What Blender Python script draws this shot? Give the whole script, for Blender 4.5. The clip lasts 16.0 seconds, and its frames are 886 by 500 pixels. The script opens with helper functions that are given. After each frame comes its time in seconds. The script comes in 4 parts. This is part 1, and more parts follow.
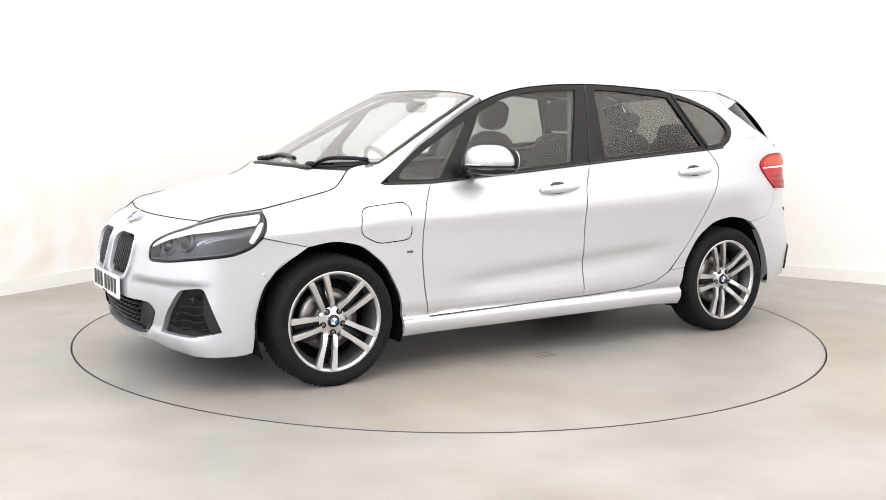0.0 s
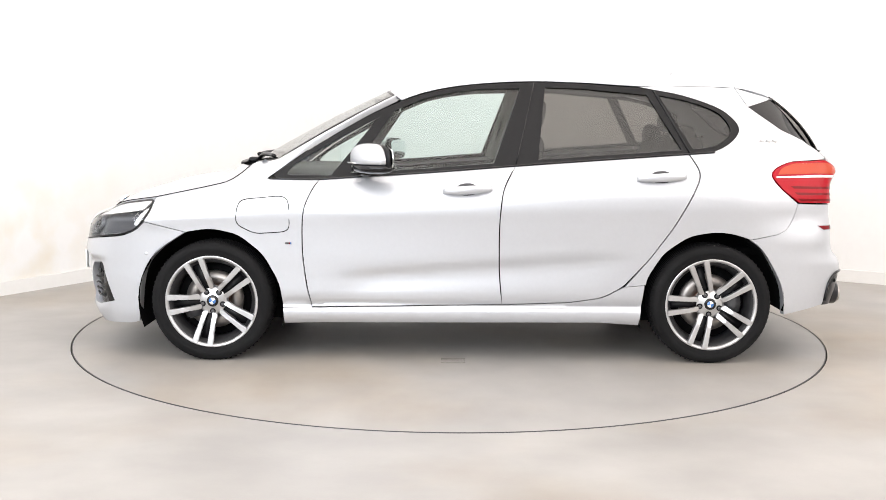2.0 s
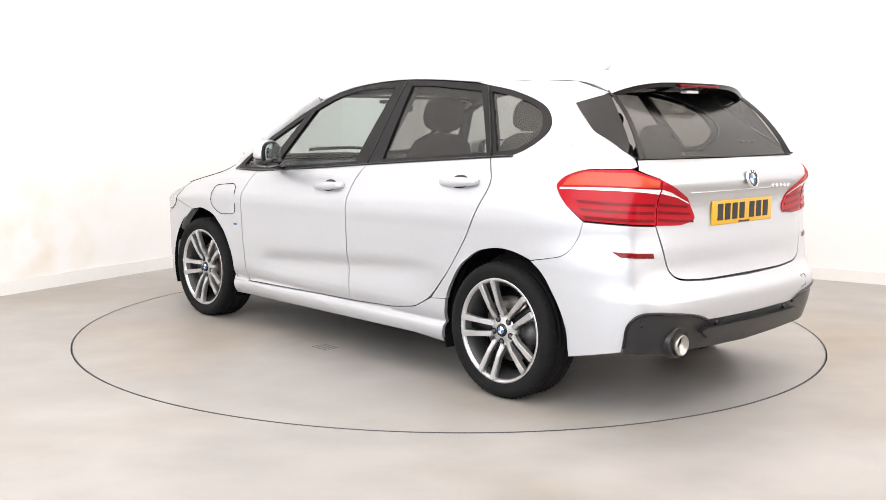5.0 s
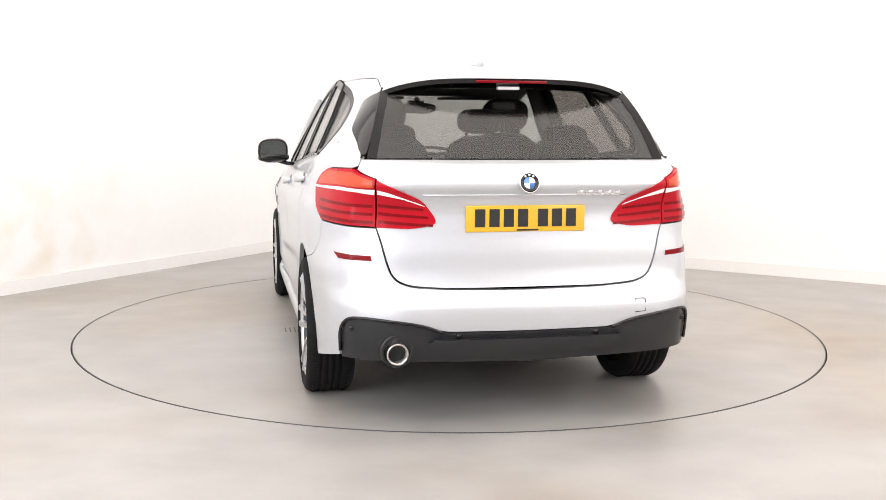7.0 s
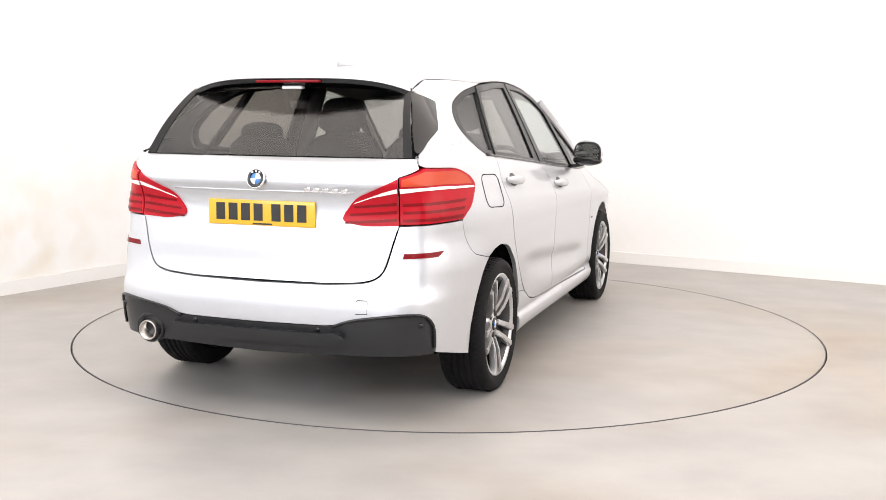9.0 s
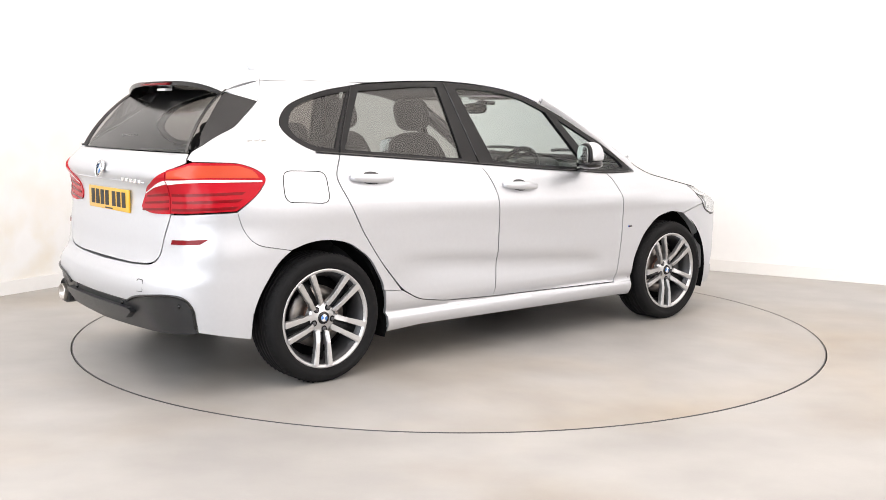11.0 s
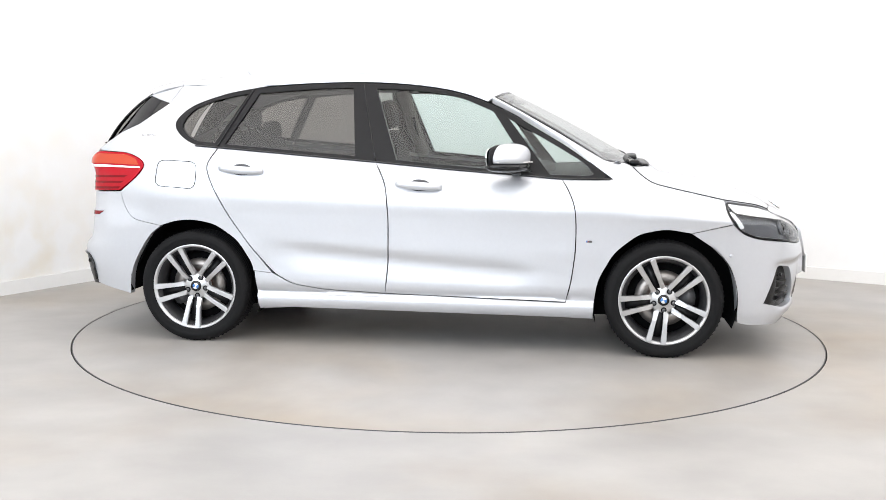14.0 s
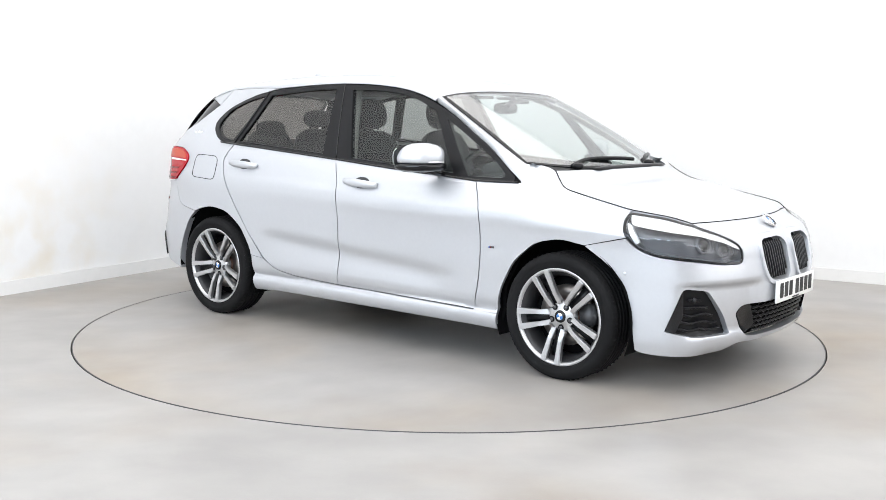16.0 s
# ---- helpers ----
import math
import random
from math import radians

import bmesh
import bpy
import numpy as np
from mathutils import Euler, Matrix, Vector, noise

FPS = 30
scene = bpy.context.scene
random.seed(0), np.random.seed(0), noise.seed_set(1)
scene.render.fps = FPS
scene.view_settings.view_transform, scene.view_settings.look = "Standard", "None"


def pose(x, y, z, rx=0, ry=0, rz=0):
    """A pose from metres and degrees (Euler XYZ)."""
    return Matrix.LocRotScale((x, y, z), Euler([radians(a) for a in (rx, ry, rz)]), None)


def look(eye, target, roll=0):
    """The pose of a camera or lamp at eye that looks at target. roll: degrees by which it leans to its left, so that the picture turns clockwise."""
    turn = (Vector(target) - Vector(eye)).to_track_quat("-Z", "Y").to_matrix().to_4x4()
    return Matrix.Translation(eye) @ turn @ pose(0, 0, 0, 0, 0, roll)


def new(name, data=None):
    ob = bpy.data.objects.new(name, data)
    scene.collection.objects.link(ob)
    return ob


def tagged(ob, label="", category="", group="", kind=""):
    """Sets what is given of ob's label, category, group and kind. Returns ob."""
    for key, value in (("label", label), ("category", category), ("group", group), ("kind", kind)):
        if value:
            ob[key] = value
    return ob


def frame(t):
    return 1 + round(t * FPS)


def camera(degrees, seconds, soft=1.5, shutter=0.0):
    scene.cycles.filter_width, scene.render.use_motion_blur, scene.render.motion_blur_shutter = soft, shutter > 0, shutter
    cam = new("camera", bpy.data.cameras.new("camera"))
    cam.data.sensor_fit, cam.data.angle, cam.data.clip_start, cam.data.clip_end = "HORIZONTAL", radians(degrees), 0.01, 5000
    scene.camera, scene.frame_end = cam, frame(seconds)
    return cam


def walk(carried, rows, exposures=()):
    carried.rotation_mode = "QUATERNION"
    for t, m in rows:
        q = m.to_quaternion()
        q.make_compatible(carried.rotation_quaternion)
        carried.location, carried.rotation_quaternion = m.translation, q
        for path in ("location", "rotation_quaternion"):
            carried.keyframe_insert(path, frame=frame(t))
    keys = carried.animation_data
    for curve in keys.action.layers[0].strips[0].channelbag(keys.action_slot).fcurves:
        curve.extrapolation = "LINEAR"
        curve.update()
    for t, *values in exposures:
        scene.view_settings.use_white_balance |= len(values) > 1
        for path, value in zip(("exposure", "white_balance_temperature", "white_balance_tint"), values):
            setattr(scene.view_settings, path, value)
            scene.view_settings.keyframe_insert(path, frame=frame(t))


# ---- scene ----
cam = camera(47.09, 16.0, soft=0.6)
EYE = pose(0, -6.3605, 1.3059, 90 - 7.452, 0, 0.341) @ pose(0, 0, 0, 0, 0, 0.467)
walk(cam, [(0.0, EYE), (16.0, EYE)], exposures=[(0.0, -0.14, 7000, 14), (7.5, -0.12, 7150, 16), (12.0, -0.14, 7050, 15), (13.5, -0.17, 6800, 13), (16.0, -0.22, 6500, 11)])

# ---- world and studio light ----
world = bpy.data.worlds.new("studio_world")
scene.world = world
world.use_nodes = True
world.node_tree.nodes["Background"].inputs[0].default_value = (1, 1, 1, 1)
world.node_tree.nodes["Background"].inputs[1].default_value = 0.05

# the room: its back corner, the directions of its two walls, its size
CORNER = Vector((-1.148, 4.43, 0))
ALONG_L, ALONG_R = Vector((-0.504, -0.863, 0)).normalized(), Vector((0.863, -0.504, 0)).normalized()
LEN_L, LEN_R, HIGH = 13.0, 12.0, 4.6


def room(a, b, z):
    """A point a metres along the left wall and b along the right one, from the back corner."""
    return CORNER + ALONG_L * a + ALONG_R * b + Vector((0, 0, z))


def area_lamp(name, eye, target, sx, sy, watts, colour=(1, 1, 1)):
    lamp = bpy.data.lights.new(name, "AREA")
    lamp.shape, lamp.size, lamp.size_y, lamp.energy, lamp.color = "RECTANGLE", sx, sy, watts, colour
    ob = new(name, lamp)
    ob.matrix_world = look(eye, target)
    return ob


# unseen fill lamps, added on the camera side to brighten the car's flanks
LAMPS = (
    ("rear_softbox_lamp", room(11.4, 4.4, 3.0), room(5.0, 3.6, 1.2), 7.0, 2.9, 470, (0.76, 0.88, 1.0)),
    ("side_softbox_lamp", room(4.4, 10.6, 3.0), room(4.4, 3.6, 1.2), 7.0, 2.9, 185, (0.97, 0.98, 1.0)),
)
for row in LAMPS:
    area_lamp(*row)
# the luminous ceiling, square to the walls
area_lamp("ceiling_softbox_lamp", room(0, 0, 1), room(0, 0, 0), 9.2, 9.8, 500, (1.0, 0.985, 0.97)).matrix_world = Matrix.Translation(room(5.0, 4.75, 4.4)) @ pose(0, 0, 0, 0, 0, -30.3)


# ---- materials ----
def material(name):
    m = bpy.data.materials.new(name)
    m.use_nodes = True
    t = m.node_tree
    return m, t, t.nodes["Principled BSDF"]


def plain(name, colour, rough=0.5, metal=0.0, coat=0.0, grain=0.0, scale=60.0, bump=0.0, emit=0.0, spec=0.5):
    """A surface with a little grain in colour and gloss, and fine relief."""
    m, t, b = material(name)
    b.inputs["Base Color"].default_value = (*colour, 1)
    b.inputs["Roughness"].default_value = rough
    b.inputs["Metallic"].default_value = metal
    b.inputs["Specular IOR Level"].default_value = spec
    b.inputs["Coat Weight"].default_value = coat
    b.inputs["Coat Roughness"].default_value = 0.04
    if emit:
        b.inputs["Emission Color"].default_value = (*colour, 1)
        b.inputs["Emission Strength"].default_value = emit
    if grain or bump:
        co = t.nodes.new("ShaderNodeTexCoord")
        n = t.nodes.new("ShaderNodeTexNoise")
        n.inputs["Scale"].default_value, n.inputs["Detail"].default_value = scale, 5
        t.links.new(co.outputs["Object"], n.inputs["Vector"])
        big = t.nodes.new("ShaderNodeTexNoise")
        big.inputs["Scale"].default_value = scale * 0.06
        t.links.new(co.outputs["Object"], big.inputs["Vector"])
        add = t.nodes.new("ShaderNodeMath")
        add.operation = "ADD"
        t.links.new(n.outputs["Fac"], add.inputs[0])
        t.links.new(big.outputs["Fac"], add.inputs[1])
        ramp = t.nodes.new("ShaderNodeMapRange")
        ramp.inputs["From Min"].default_value, ramp.inputs["From Max"].default_value = 0.6, 1.4
        ramp.inputs["To Min"].default_value, ramp.inputs["To Max"].default_value = 1 - grain, 1 + grain
        t.links.new(add.outputs[0], ramp.inputs["Value"])
        mul = t.nodes.new("ShaderNodeVectorMath")
        mul.operation = "SCALE"
        mul.inputs[0].default_value = colour
        t.links.new(ramp.outputs[0], mul.inputs["Scale"])
        t.links.new(mul.outputs[0], b.inputs["Base Color"])
        if bump:
            bp = t.nodes.new("ShaderNodeBump")
            bp.inputs["Strength"].default_value, bp.inputs["Distance"].default_value = bump, 0.004
            t.links.new(n.outputs["Fac"], bp.inputs["Height"])
            t.links.new(bp.outputs[0], b.inputs["Normal"])
    return m


def glass(name, tint, rough=0.05, gloss=0.08):
    """Thin tinted glass: what is behind shows through the tint, and both faces mirror more at a glancing angle."""
    m, t, b = material(name)
    t.nodes.remove(b)
    out = t.nodes["Material Output"]
    clear, shine = t.nodes.new("ShaderNodeBsdfTransparent"), t.nodes.new("ShaderNodeBsdfGlossy")
    clear.inputs[0].default_value = (*tint, 1)
    shine.inputs["Roughness"].default_value = rough
    mix, side, power, ramp = (t.nodes.new(k) for k in ("ShaderNodeMixShader", "ShaderNodeLayerWeight", "ShaderNodeMath", "ShaderNodeMapRange"))
    side.inputs["Blend"].default_value = 0.5
    power.operation = "POWER"
    power.inputs[1].default_value = 5.0
    ramp.inputs["To Min"].default_value, ramp.inputs["To Max"].default_value = gloss, 1.0
    t.links.new(side.outputs["Facing"], power.inputs[0])
    t.links.new(power.outputs[0], ramp.inputs["Value"])
    t.links.new(ramp.outputs[0], mix.inputs[0])
    t.links.new(clear.outputs[0], mix.inputs[1])
    t.links.new(shine.outputs[0], mix.inputs[2])
    t.links.new(mix.outputs[0], out.inputs[0])
    return m


def concrete(name, colour):
    """Sealed pale resin floor with faint patches, trowel marks and scuffs."""
    m, t, b = material(name)
    co = t.nodes.new("ShaderNodeTexCoord")

    def noise_at(scale, detail, squash=(1, 1, 1)):
        mp = t.nodes.new("ShaderNodeMapping")
        mp.inputs["Scale"].default_value = squash
        n = t.nodes.new("ShaderNodeTexNoise")
        n.inputs["Scale"].default_value, n.inputs["Detail"].default_value = scale, detail
        t.links.new(co.outputs["Object"], mp.inputs["Vector"])
        t.links.new(mp.outputs[0], n.inputs["Vector"])
        return n

    patches, streak, grain = noise_at(0.8, 4), noise_at(2.6, 9, (1, 1.25, 1)), noise_at(90, 3)
    stain = noise_at(0.62, 8)
    ramp = t.nodes.new("ShaderNodeValToRGB")
    c = Vector(colour)
    ramp.color_ramp.elements[0].position, ramp.color_ramp.elements[1].position = 0.3, 0.72
    ramp.color_ramp.elements[0].color = (*(c * 0.9), 1)
    ramp.color_ramp.elements[1].color = (*(c * 1.08), 1)
    t.links.new(patches.outputs["Fac"], ramp.inputs[0])
    ramp2 = t.nodes.new("ShaderNodeValToRGB")
    ramp2.color_ramp.elements[0].position, ramp2.color_ramp.elements[1].position = 0.46, 0.74
    ramp2.color_ramp.elements[0].color, ramp2.color_ramp.elements[1].color = (1, 1, 1, 1), (0.9, 0.8, 0.67, 1)
    t.links.new(stain.outputs["Fac"], ramp2.inputs[0])
    ramp3 = t.nodes.new("ShaderNodeMapRange")
    ramp3.inputs["From Min"].default_value, ramp3.inputs["From Max"].default_value = 0.35, 0.7
    ramp3.inputs["To Min"].default_value, ramp3.inputs["To Max"].default_value = 0.92, 1.07
    t.links.new(streak.outputs["Fac"], ramp3.inputs["Value"])
    m1, m2 = t.nodes.new("ShaderNodeVectorMath"), t.nodes.new("ShaderNodeVectorMath")
    m1.operation, m2.operation = "MULTIPLY", "SCALE"
    t.links.new(ramp.outputs[0], m1.inputs[0])
    t.links.new(ramp2.outputs[0], m1.inputs[1])
    t.links.new(m1.outputs[0], m2.inputs[0])
    t.links.new(ramp3.outputs[0], m2.inputs["Scale"])
    t.links.new(m2.outputs[0], b.inputs["Base Color"])
    rr = t.nodes.new("ShaderNodeMapRange")
    rr.inputs["To Min"].default_value, rr.inputs["To Max"].default_value = 0.33, 0.56
    t.links.new(patches.outputs["Fac"], rr.inputs["Value"])
    t.links.new(rr.outputs[0], b.inputs["Roughness"])
    b.inputs["Specular IOR Level"].default_value = 0.5
    bp = t.nodes.new("ShaderNodeBump")
    bp.inputs["Strength"].default_value, bp.inputs["Distance"].default_value = 0.12, 0.002
    t.links.new(grain.outputs["Fac"], bp.inputs["Height"])
    t.links.new(bp.outputs[0], b.inputs["Normal"])
    return m


FLOOR = concrete("pale_resin_floor", (0.33, 0.316, 0.30))
WALL = plain("white_wall_paint", (0.83, 0.83, 0.825), 0.7, grain=0.02, scale=14, bump=0.08)
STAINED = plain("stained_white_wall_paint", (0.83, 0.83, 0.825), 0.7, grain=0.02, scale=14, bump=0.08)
SKIRT = plain("skirting_gloss", (0.8, 0.795, 0.78), 0.4, grain=0.02, scale=20)
GROOVE = plain("groove_black", (0.03, 0.028, 0.026), 0.8, grain=0.2)
PAINT = plain("silver_metallic_paint", (0.56, 0.572, 0.60), 0.38, metal=0.62, coat=0.5, grain=0.02, scale=900)
BLACK = plain("satin_black_trim", (0.007, 0.007, 0.008), 0.3, grain=0.1, scale=200, spec=0.22)
GLOSSBLACK = plain("gloss_black", (0.006, 0.006, 0.007), 0.08, coat=0.25, spec=0.3)
DIFFUSER = plain("anthracite_plastic", (0.016, 0.0165, 0.018), 0.3, coat=0.15, spec=0.35, grain=0.08, scale=300, bump=0.05)
RUBBER = plain("tyre_rubber", (0.006, 0.006, 0.0065), 0.8, grain=0.25, scale=90, bump=0.15, spec=0.22)
ALLOY = plain("bright_machined_alloy", (0.55, 0.55, 0.555), 0.32, metal=0.85, coat=0.3, grain=0.03, scale=160)
DARKALLOY = plain("grey_painted_alloy", (0.055, 0.055, 0.058), 0.4, metal=0.6, grain=0.05)
DISC = plain("brake_disc_steel", (0.36, 0.33, 0.31), 0.38, metal=0.9, grain=0.2, scale=40)
RUST = plain("rusty_hub", (0.16, 0.085, 0.06), 0.8, grain=0.3, scale=30)
CALIPER = plain("cast_caliper", (0.11, 0.11, 0.115), 0.5, metal=0.6, grain=0.2)
CHROME = plain("chrome", (0.85, 0.85, 0.86), 0.07, metal=1.0)
STEEL = plain("brushed_exhaust_steel", (0.5, 0.47, 0.44), 0.28, metal=1.0, grain=0.15, scale=50)
DARK = plain("dark_underside", (0.006, 0.006, 0.0063), 0.95, grain=0.2, spec=0.05)
CLOTH = plain("dark_seat_cloth", (0.012, 0.012, 0.0135), 0.85, grain=0.2, scale=260, bump=0.2)
DASH = plain("dash_plastic", (0.04, 0.041, 0.043), 0.6, grain=0.1, scale=200, bump=0.1)
LINER = plain("grey_headlining", (0.2, 0.195, 0.185), 0.9, grain=0.05, scale=300)
RED = plain("red_lens", (0.4, 0.007, 0.015), 0.2, coat=0.0, spec=0.18, grain=0.05, scale=120)
RED_DARK = plain("deep_red_lens", (0.17, 0.003, 0.006), 0.2, coat=0.0, spec=0.2)
AMBER = plain("amber_red_lens", (0.5, 0.06, 0.025), 0.2, coat=0.0, spec=0.3)
LAMPWHITE = plain("clear_lamp_bar", (0.85, 0.83, 0.82), 0.15, coat=1.0)
LAMPDARK = plain("lamp_housing", (0.1, 0.104, 0.115), 0.3, metal=0.3, grain=0.05)
LAMPSILVER = plain("lamp_reflector", (0.86, 0.87, 0.89), 0.25, metal=0.25, coat=0.6)
YELLOW = plain("yellow_plate", (0.66, 0.37, 0.02), 0.35, coat=0.4)
WHITEPLATE = plain("white_plate", (0.82, 0.82, 0.8), 0.35, coat=0.4)
INK = plain("plate_ink", (0.012, 0.012, 0.012), 0.5)
BLUE = plain("badge_blue", (0.05, 0.2, 0.52), 0.2, coat=1.0)
BADGEWHITE = plain("badge_white", (0.85, 0.85, 0.85), 0.2, coat=1.0)
CLEAR = glass("clear_lens", (0.96, 0.97, 0.98), gloss=0.05)
TINT_LIGHT = glass("green_tinted_glass", (0.76, 0.84, 0.82), rough=0.2, gloss=0.06)
TINT_SCREEN = glass("windscreen_glass", (0.86, 0.9, 0.88), rough=0.1, gloss=0.3)
TINT_DARK = glass("privacy_glass", (0.38, 0.368, 0.352), rough=0.2, gloss=0.07)
MIRROR = plain("mirror_glass", (0.75, 0.8, 0.82), 0.02, metal=1.0)


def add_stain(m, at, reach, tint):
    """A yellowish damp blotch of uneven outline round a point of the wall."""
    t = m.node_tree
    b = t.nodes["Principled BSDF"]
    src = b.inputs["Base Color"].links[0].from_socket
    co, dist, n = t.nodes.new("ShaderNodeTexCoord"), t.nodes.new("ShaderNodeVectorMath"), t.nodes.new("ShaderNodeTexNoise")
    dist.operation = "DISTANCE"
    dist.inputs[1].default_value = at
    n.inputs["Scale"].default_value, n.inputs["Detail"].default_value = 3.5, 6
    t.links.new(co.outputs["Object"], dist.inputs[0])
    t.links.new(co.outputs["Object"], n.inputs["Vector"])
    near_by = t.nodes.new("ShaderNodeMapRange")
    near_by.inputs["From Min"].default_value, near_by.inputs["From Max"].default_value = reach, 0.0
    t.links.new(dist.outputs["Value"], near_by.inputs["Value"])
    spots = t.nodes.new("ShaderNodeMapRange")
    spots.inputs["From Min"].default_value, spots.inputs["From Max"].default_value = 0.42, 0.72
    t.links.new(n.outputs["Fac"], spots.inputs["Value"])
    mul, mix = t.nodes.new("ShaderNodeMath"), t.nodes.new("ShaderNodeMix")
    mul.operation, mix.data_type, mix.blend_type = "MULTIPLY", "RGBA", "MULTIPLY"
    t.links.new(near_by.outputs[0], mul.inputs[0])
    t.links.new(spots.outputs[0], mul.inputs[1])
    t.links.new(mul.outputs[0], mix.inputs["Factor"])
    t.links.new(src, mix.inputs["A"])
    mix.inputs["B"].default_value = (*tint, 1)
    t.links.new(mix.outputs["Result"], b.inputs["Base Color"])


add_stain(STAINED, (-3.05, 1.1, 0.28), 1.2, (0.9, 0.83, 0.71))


# ---- mesh helpers ----
def part(name, bm, mat, parent=None, label="", smooth=True):
    """Links a bmesh as one mesh object under a thing or a part."""
    me = bpy.data.meshes.new(name)
    bm.to_mesh(me)
    bm.free()
    return dress(name, me, mat, parent, label, smooth)


def dress(name, me, mat, parent=None, label="", smooth=True):
    if mat is not None:
        me.materials.append(mat)
    if smooth:
        me.shade_smooth()
    ob = new(name, me)
    ob.parent = parent
    if label:
        ob["label"] = label
    return ob


def box(x0, x1, y0, y1, z0, z1, bevel=0.0, seg=2, bm=None):
    own = bmesh.new()
    bmesh.ops.create_cube(own, size=1, matrix=Matrix.LocRotScale(((x0 + x1) / 2, (y0 + y1) / 2, (z0 + z1) / 2), None, (abs(x1 - x0), abs(y1 - y0), abs(z1 - z0))))
    if bevel:
        bmesh.ops.bevel(own, geom=own.edges[:], offset=bevel, segments=seg, affect="EDGES", profile=0.6)
    return merge(bm, own)


def merge(bm, own, m=None):
    """Adds own to bm, or returns own where there is none."""
    if m is not None:
        bmesh.ops.transform(own, matrix=m, verts=own.verts)
    if bm is None:
        return own
    me = bpy.data.meshes.new("joined")
    own.to_mesh(me)
    own.free()
    bm.from_mesh(me)
    bpy.data.meshes.remove(me)
    return bm


def lathe(profile, n, m=None, turn=2 * math.pi, bm=None):
    """Turns a profile of (radius, along) about the x axis."""
    own = bmesh.new()
    rings = []
    closed = abs(turn - 2 * math.pi) < 1e-6
    for k in range(n if closed else n + 1):
        a = turn * k / n
        rings.append([own.verts.new((h, r * math.cos(a), r * math.sin(a))) for r, h in profile])
    for k in range(n if closed else n):
        p, q = rings[k], rings[(k + 1) % len(rings)]
        for i in range(len(profile) - 1):
            own.faces.new((p[i], p[i + 1], q[i + 1], q[i]))
    bmesh.ops.remove_doubles(own, verts=own.verts, dist=1e-6)
    bmesh.ops.recalc_face_normals(own, faces=own.faces)
    return merge(bm, own, m)


def prism(outline, d0, d1, m=None, bevel=0.0, bm=None):
    """A flat outline in (y, z), from x = d0 to x = d1."""
    own = bmesh.new()
    a = [own.verts.new((d0, y, z)) for y, z in outline]
    b = [own.verts.new((d1, y, z)) for y, z in outline]
    n = len(outline)
    own.faces.new(a[::-1])
    own.faces.new(b)
    for i in range(n):
        own.faces.new((a[i], a[(i + 1) % n], b[(i + 1) % n], b[i]))
    bmesh.ops.recalc_face_normals(own, faces=own.faces)
    if bevel:
        bmesh.ops.bevel(own, geom=own.edges[:], offset=bevel, segments=2, affect="EDGES")
    return merge(bm, own, m)


def tube(points, radius, n=8, bm=None, flat=1.0):
    """A round bar along points."""
    own = bmesh.new()
    pts = [Vector(p) for p in points]
    rings = []
    for i, p in enumerate(pts):
        d = (pts[min(i + 1, len(pts) - 1)] - pts[max(i - 1, 0)]).normalized()
        u = d.cross(Vector((0, 0, 1)))
        u = (Vector((1, 0, 0)) if u.length < 0.05 else u).normalized()
        w = u.cross(d).normalized()
        rings.append([own.verts.new(p + (u * math.cos(2 * math.pi * k / n) + w * math.sin(2 * math.pi * k / n) * flat) * radius) for k in range(n)])
    for p, q in zip(rings, rings[1:]):
        for k in range(n):
            own.faces.new((p[k], p[(k + 1) % n], q[(k + 1) % n], q[k]))
    own.faces.new(rings[0][::-1])
    own.faces.new(rings[-1])
    bmesh.ops.recalc_face_normals(own, faces=own.faces)
    return merge(bm, own)


def blob(x, y, z, sx, sy, sz, power=2.6, bm=None, m=None, n=24):
    """A rounded cushion-like solid."""
    own = bmesh.new()
    bmesh.ops.create_uvsphere(own, u_segments=n, v_segments=n // 2, radius=1)
    for v in own.verts:
        k = sum(abs(c) ** power for c in v.co) ** (1 / power)
        v.co = Vector((x + sx * v.co.x / k, y + sy * v.co.y / k, z + sz * v.co.z / k))
    return merge(bm, own, m)


def knots(text):
    """Numbers from a short text of knots 'a,b a,b ...'."""
    return np.array([[float(c) for c in k.split(",")] for k in text.split()])


def spline(pts, n):
    """A smooth curve of n points through the given ones."""
    p = np.asarray(pts, float)
    t = np.concatenate([[0], np.cumsum(np.linalg.norm(np.diff(p, axis=0), axis=1) ** 0.5)])
    tang = np.gradient(p, t, axis=0)
    u = np.linspace(0, t[-1], n)
    i = np.clip(np.searchsorted(t, u, side="right") - 1, 0, len(t) - 2)
    h = (t[i + 1] - t[i])[:, None]
    a = ((u - t[i])[:, None]) / h
    return (2 * a**3 - 3 * a**2 + 1) * p[i] + (a**3 - 2 * a**2 + a) * h * tang[i] + (-2 * a**3 + 3 * a**2) * p[i + 1] + (a**3 - a**2) * h * tang[i + 1]


def curve1(text):
    """A smooth function through knots 'x,y x,y ...'."""
    k = knots(text)
    k = k[np.argsort(k[:, 0])]
    slope = np.gradient(k[:, 1], k[:, 0])
    x = np.linspace(k[0, 0], k[-1, 0], 400)
    i = np.clip(np.searchsorted(k[:, 0], x, side="right") - 1, 0, len(k) - 2)
    h = k[i + 1, 0] - k[i, 0]
    a = (x - k[i, 0]) / h
    y = (2 * a**3 - 3 * a**2 + 1) * k[i, 1] + (a**3 - 2 * a**2 + a) * h * slope[i] + (-2 * a**3 + 3 * a**2) * k[i + 1, 1] + (a**3 - a**2) * h * slope[i + 1]
    return lambda q: np.interp(q, x, y)


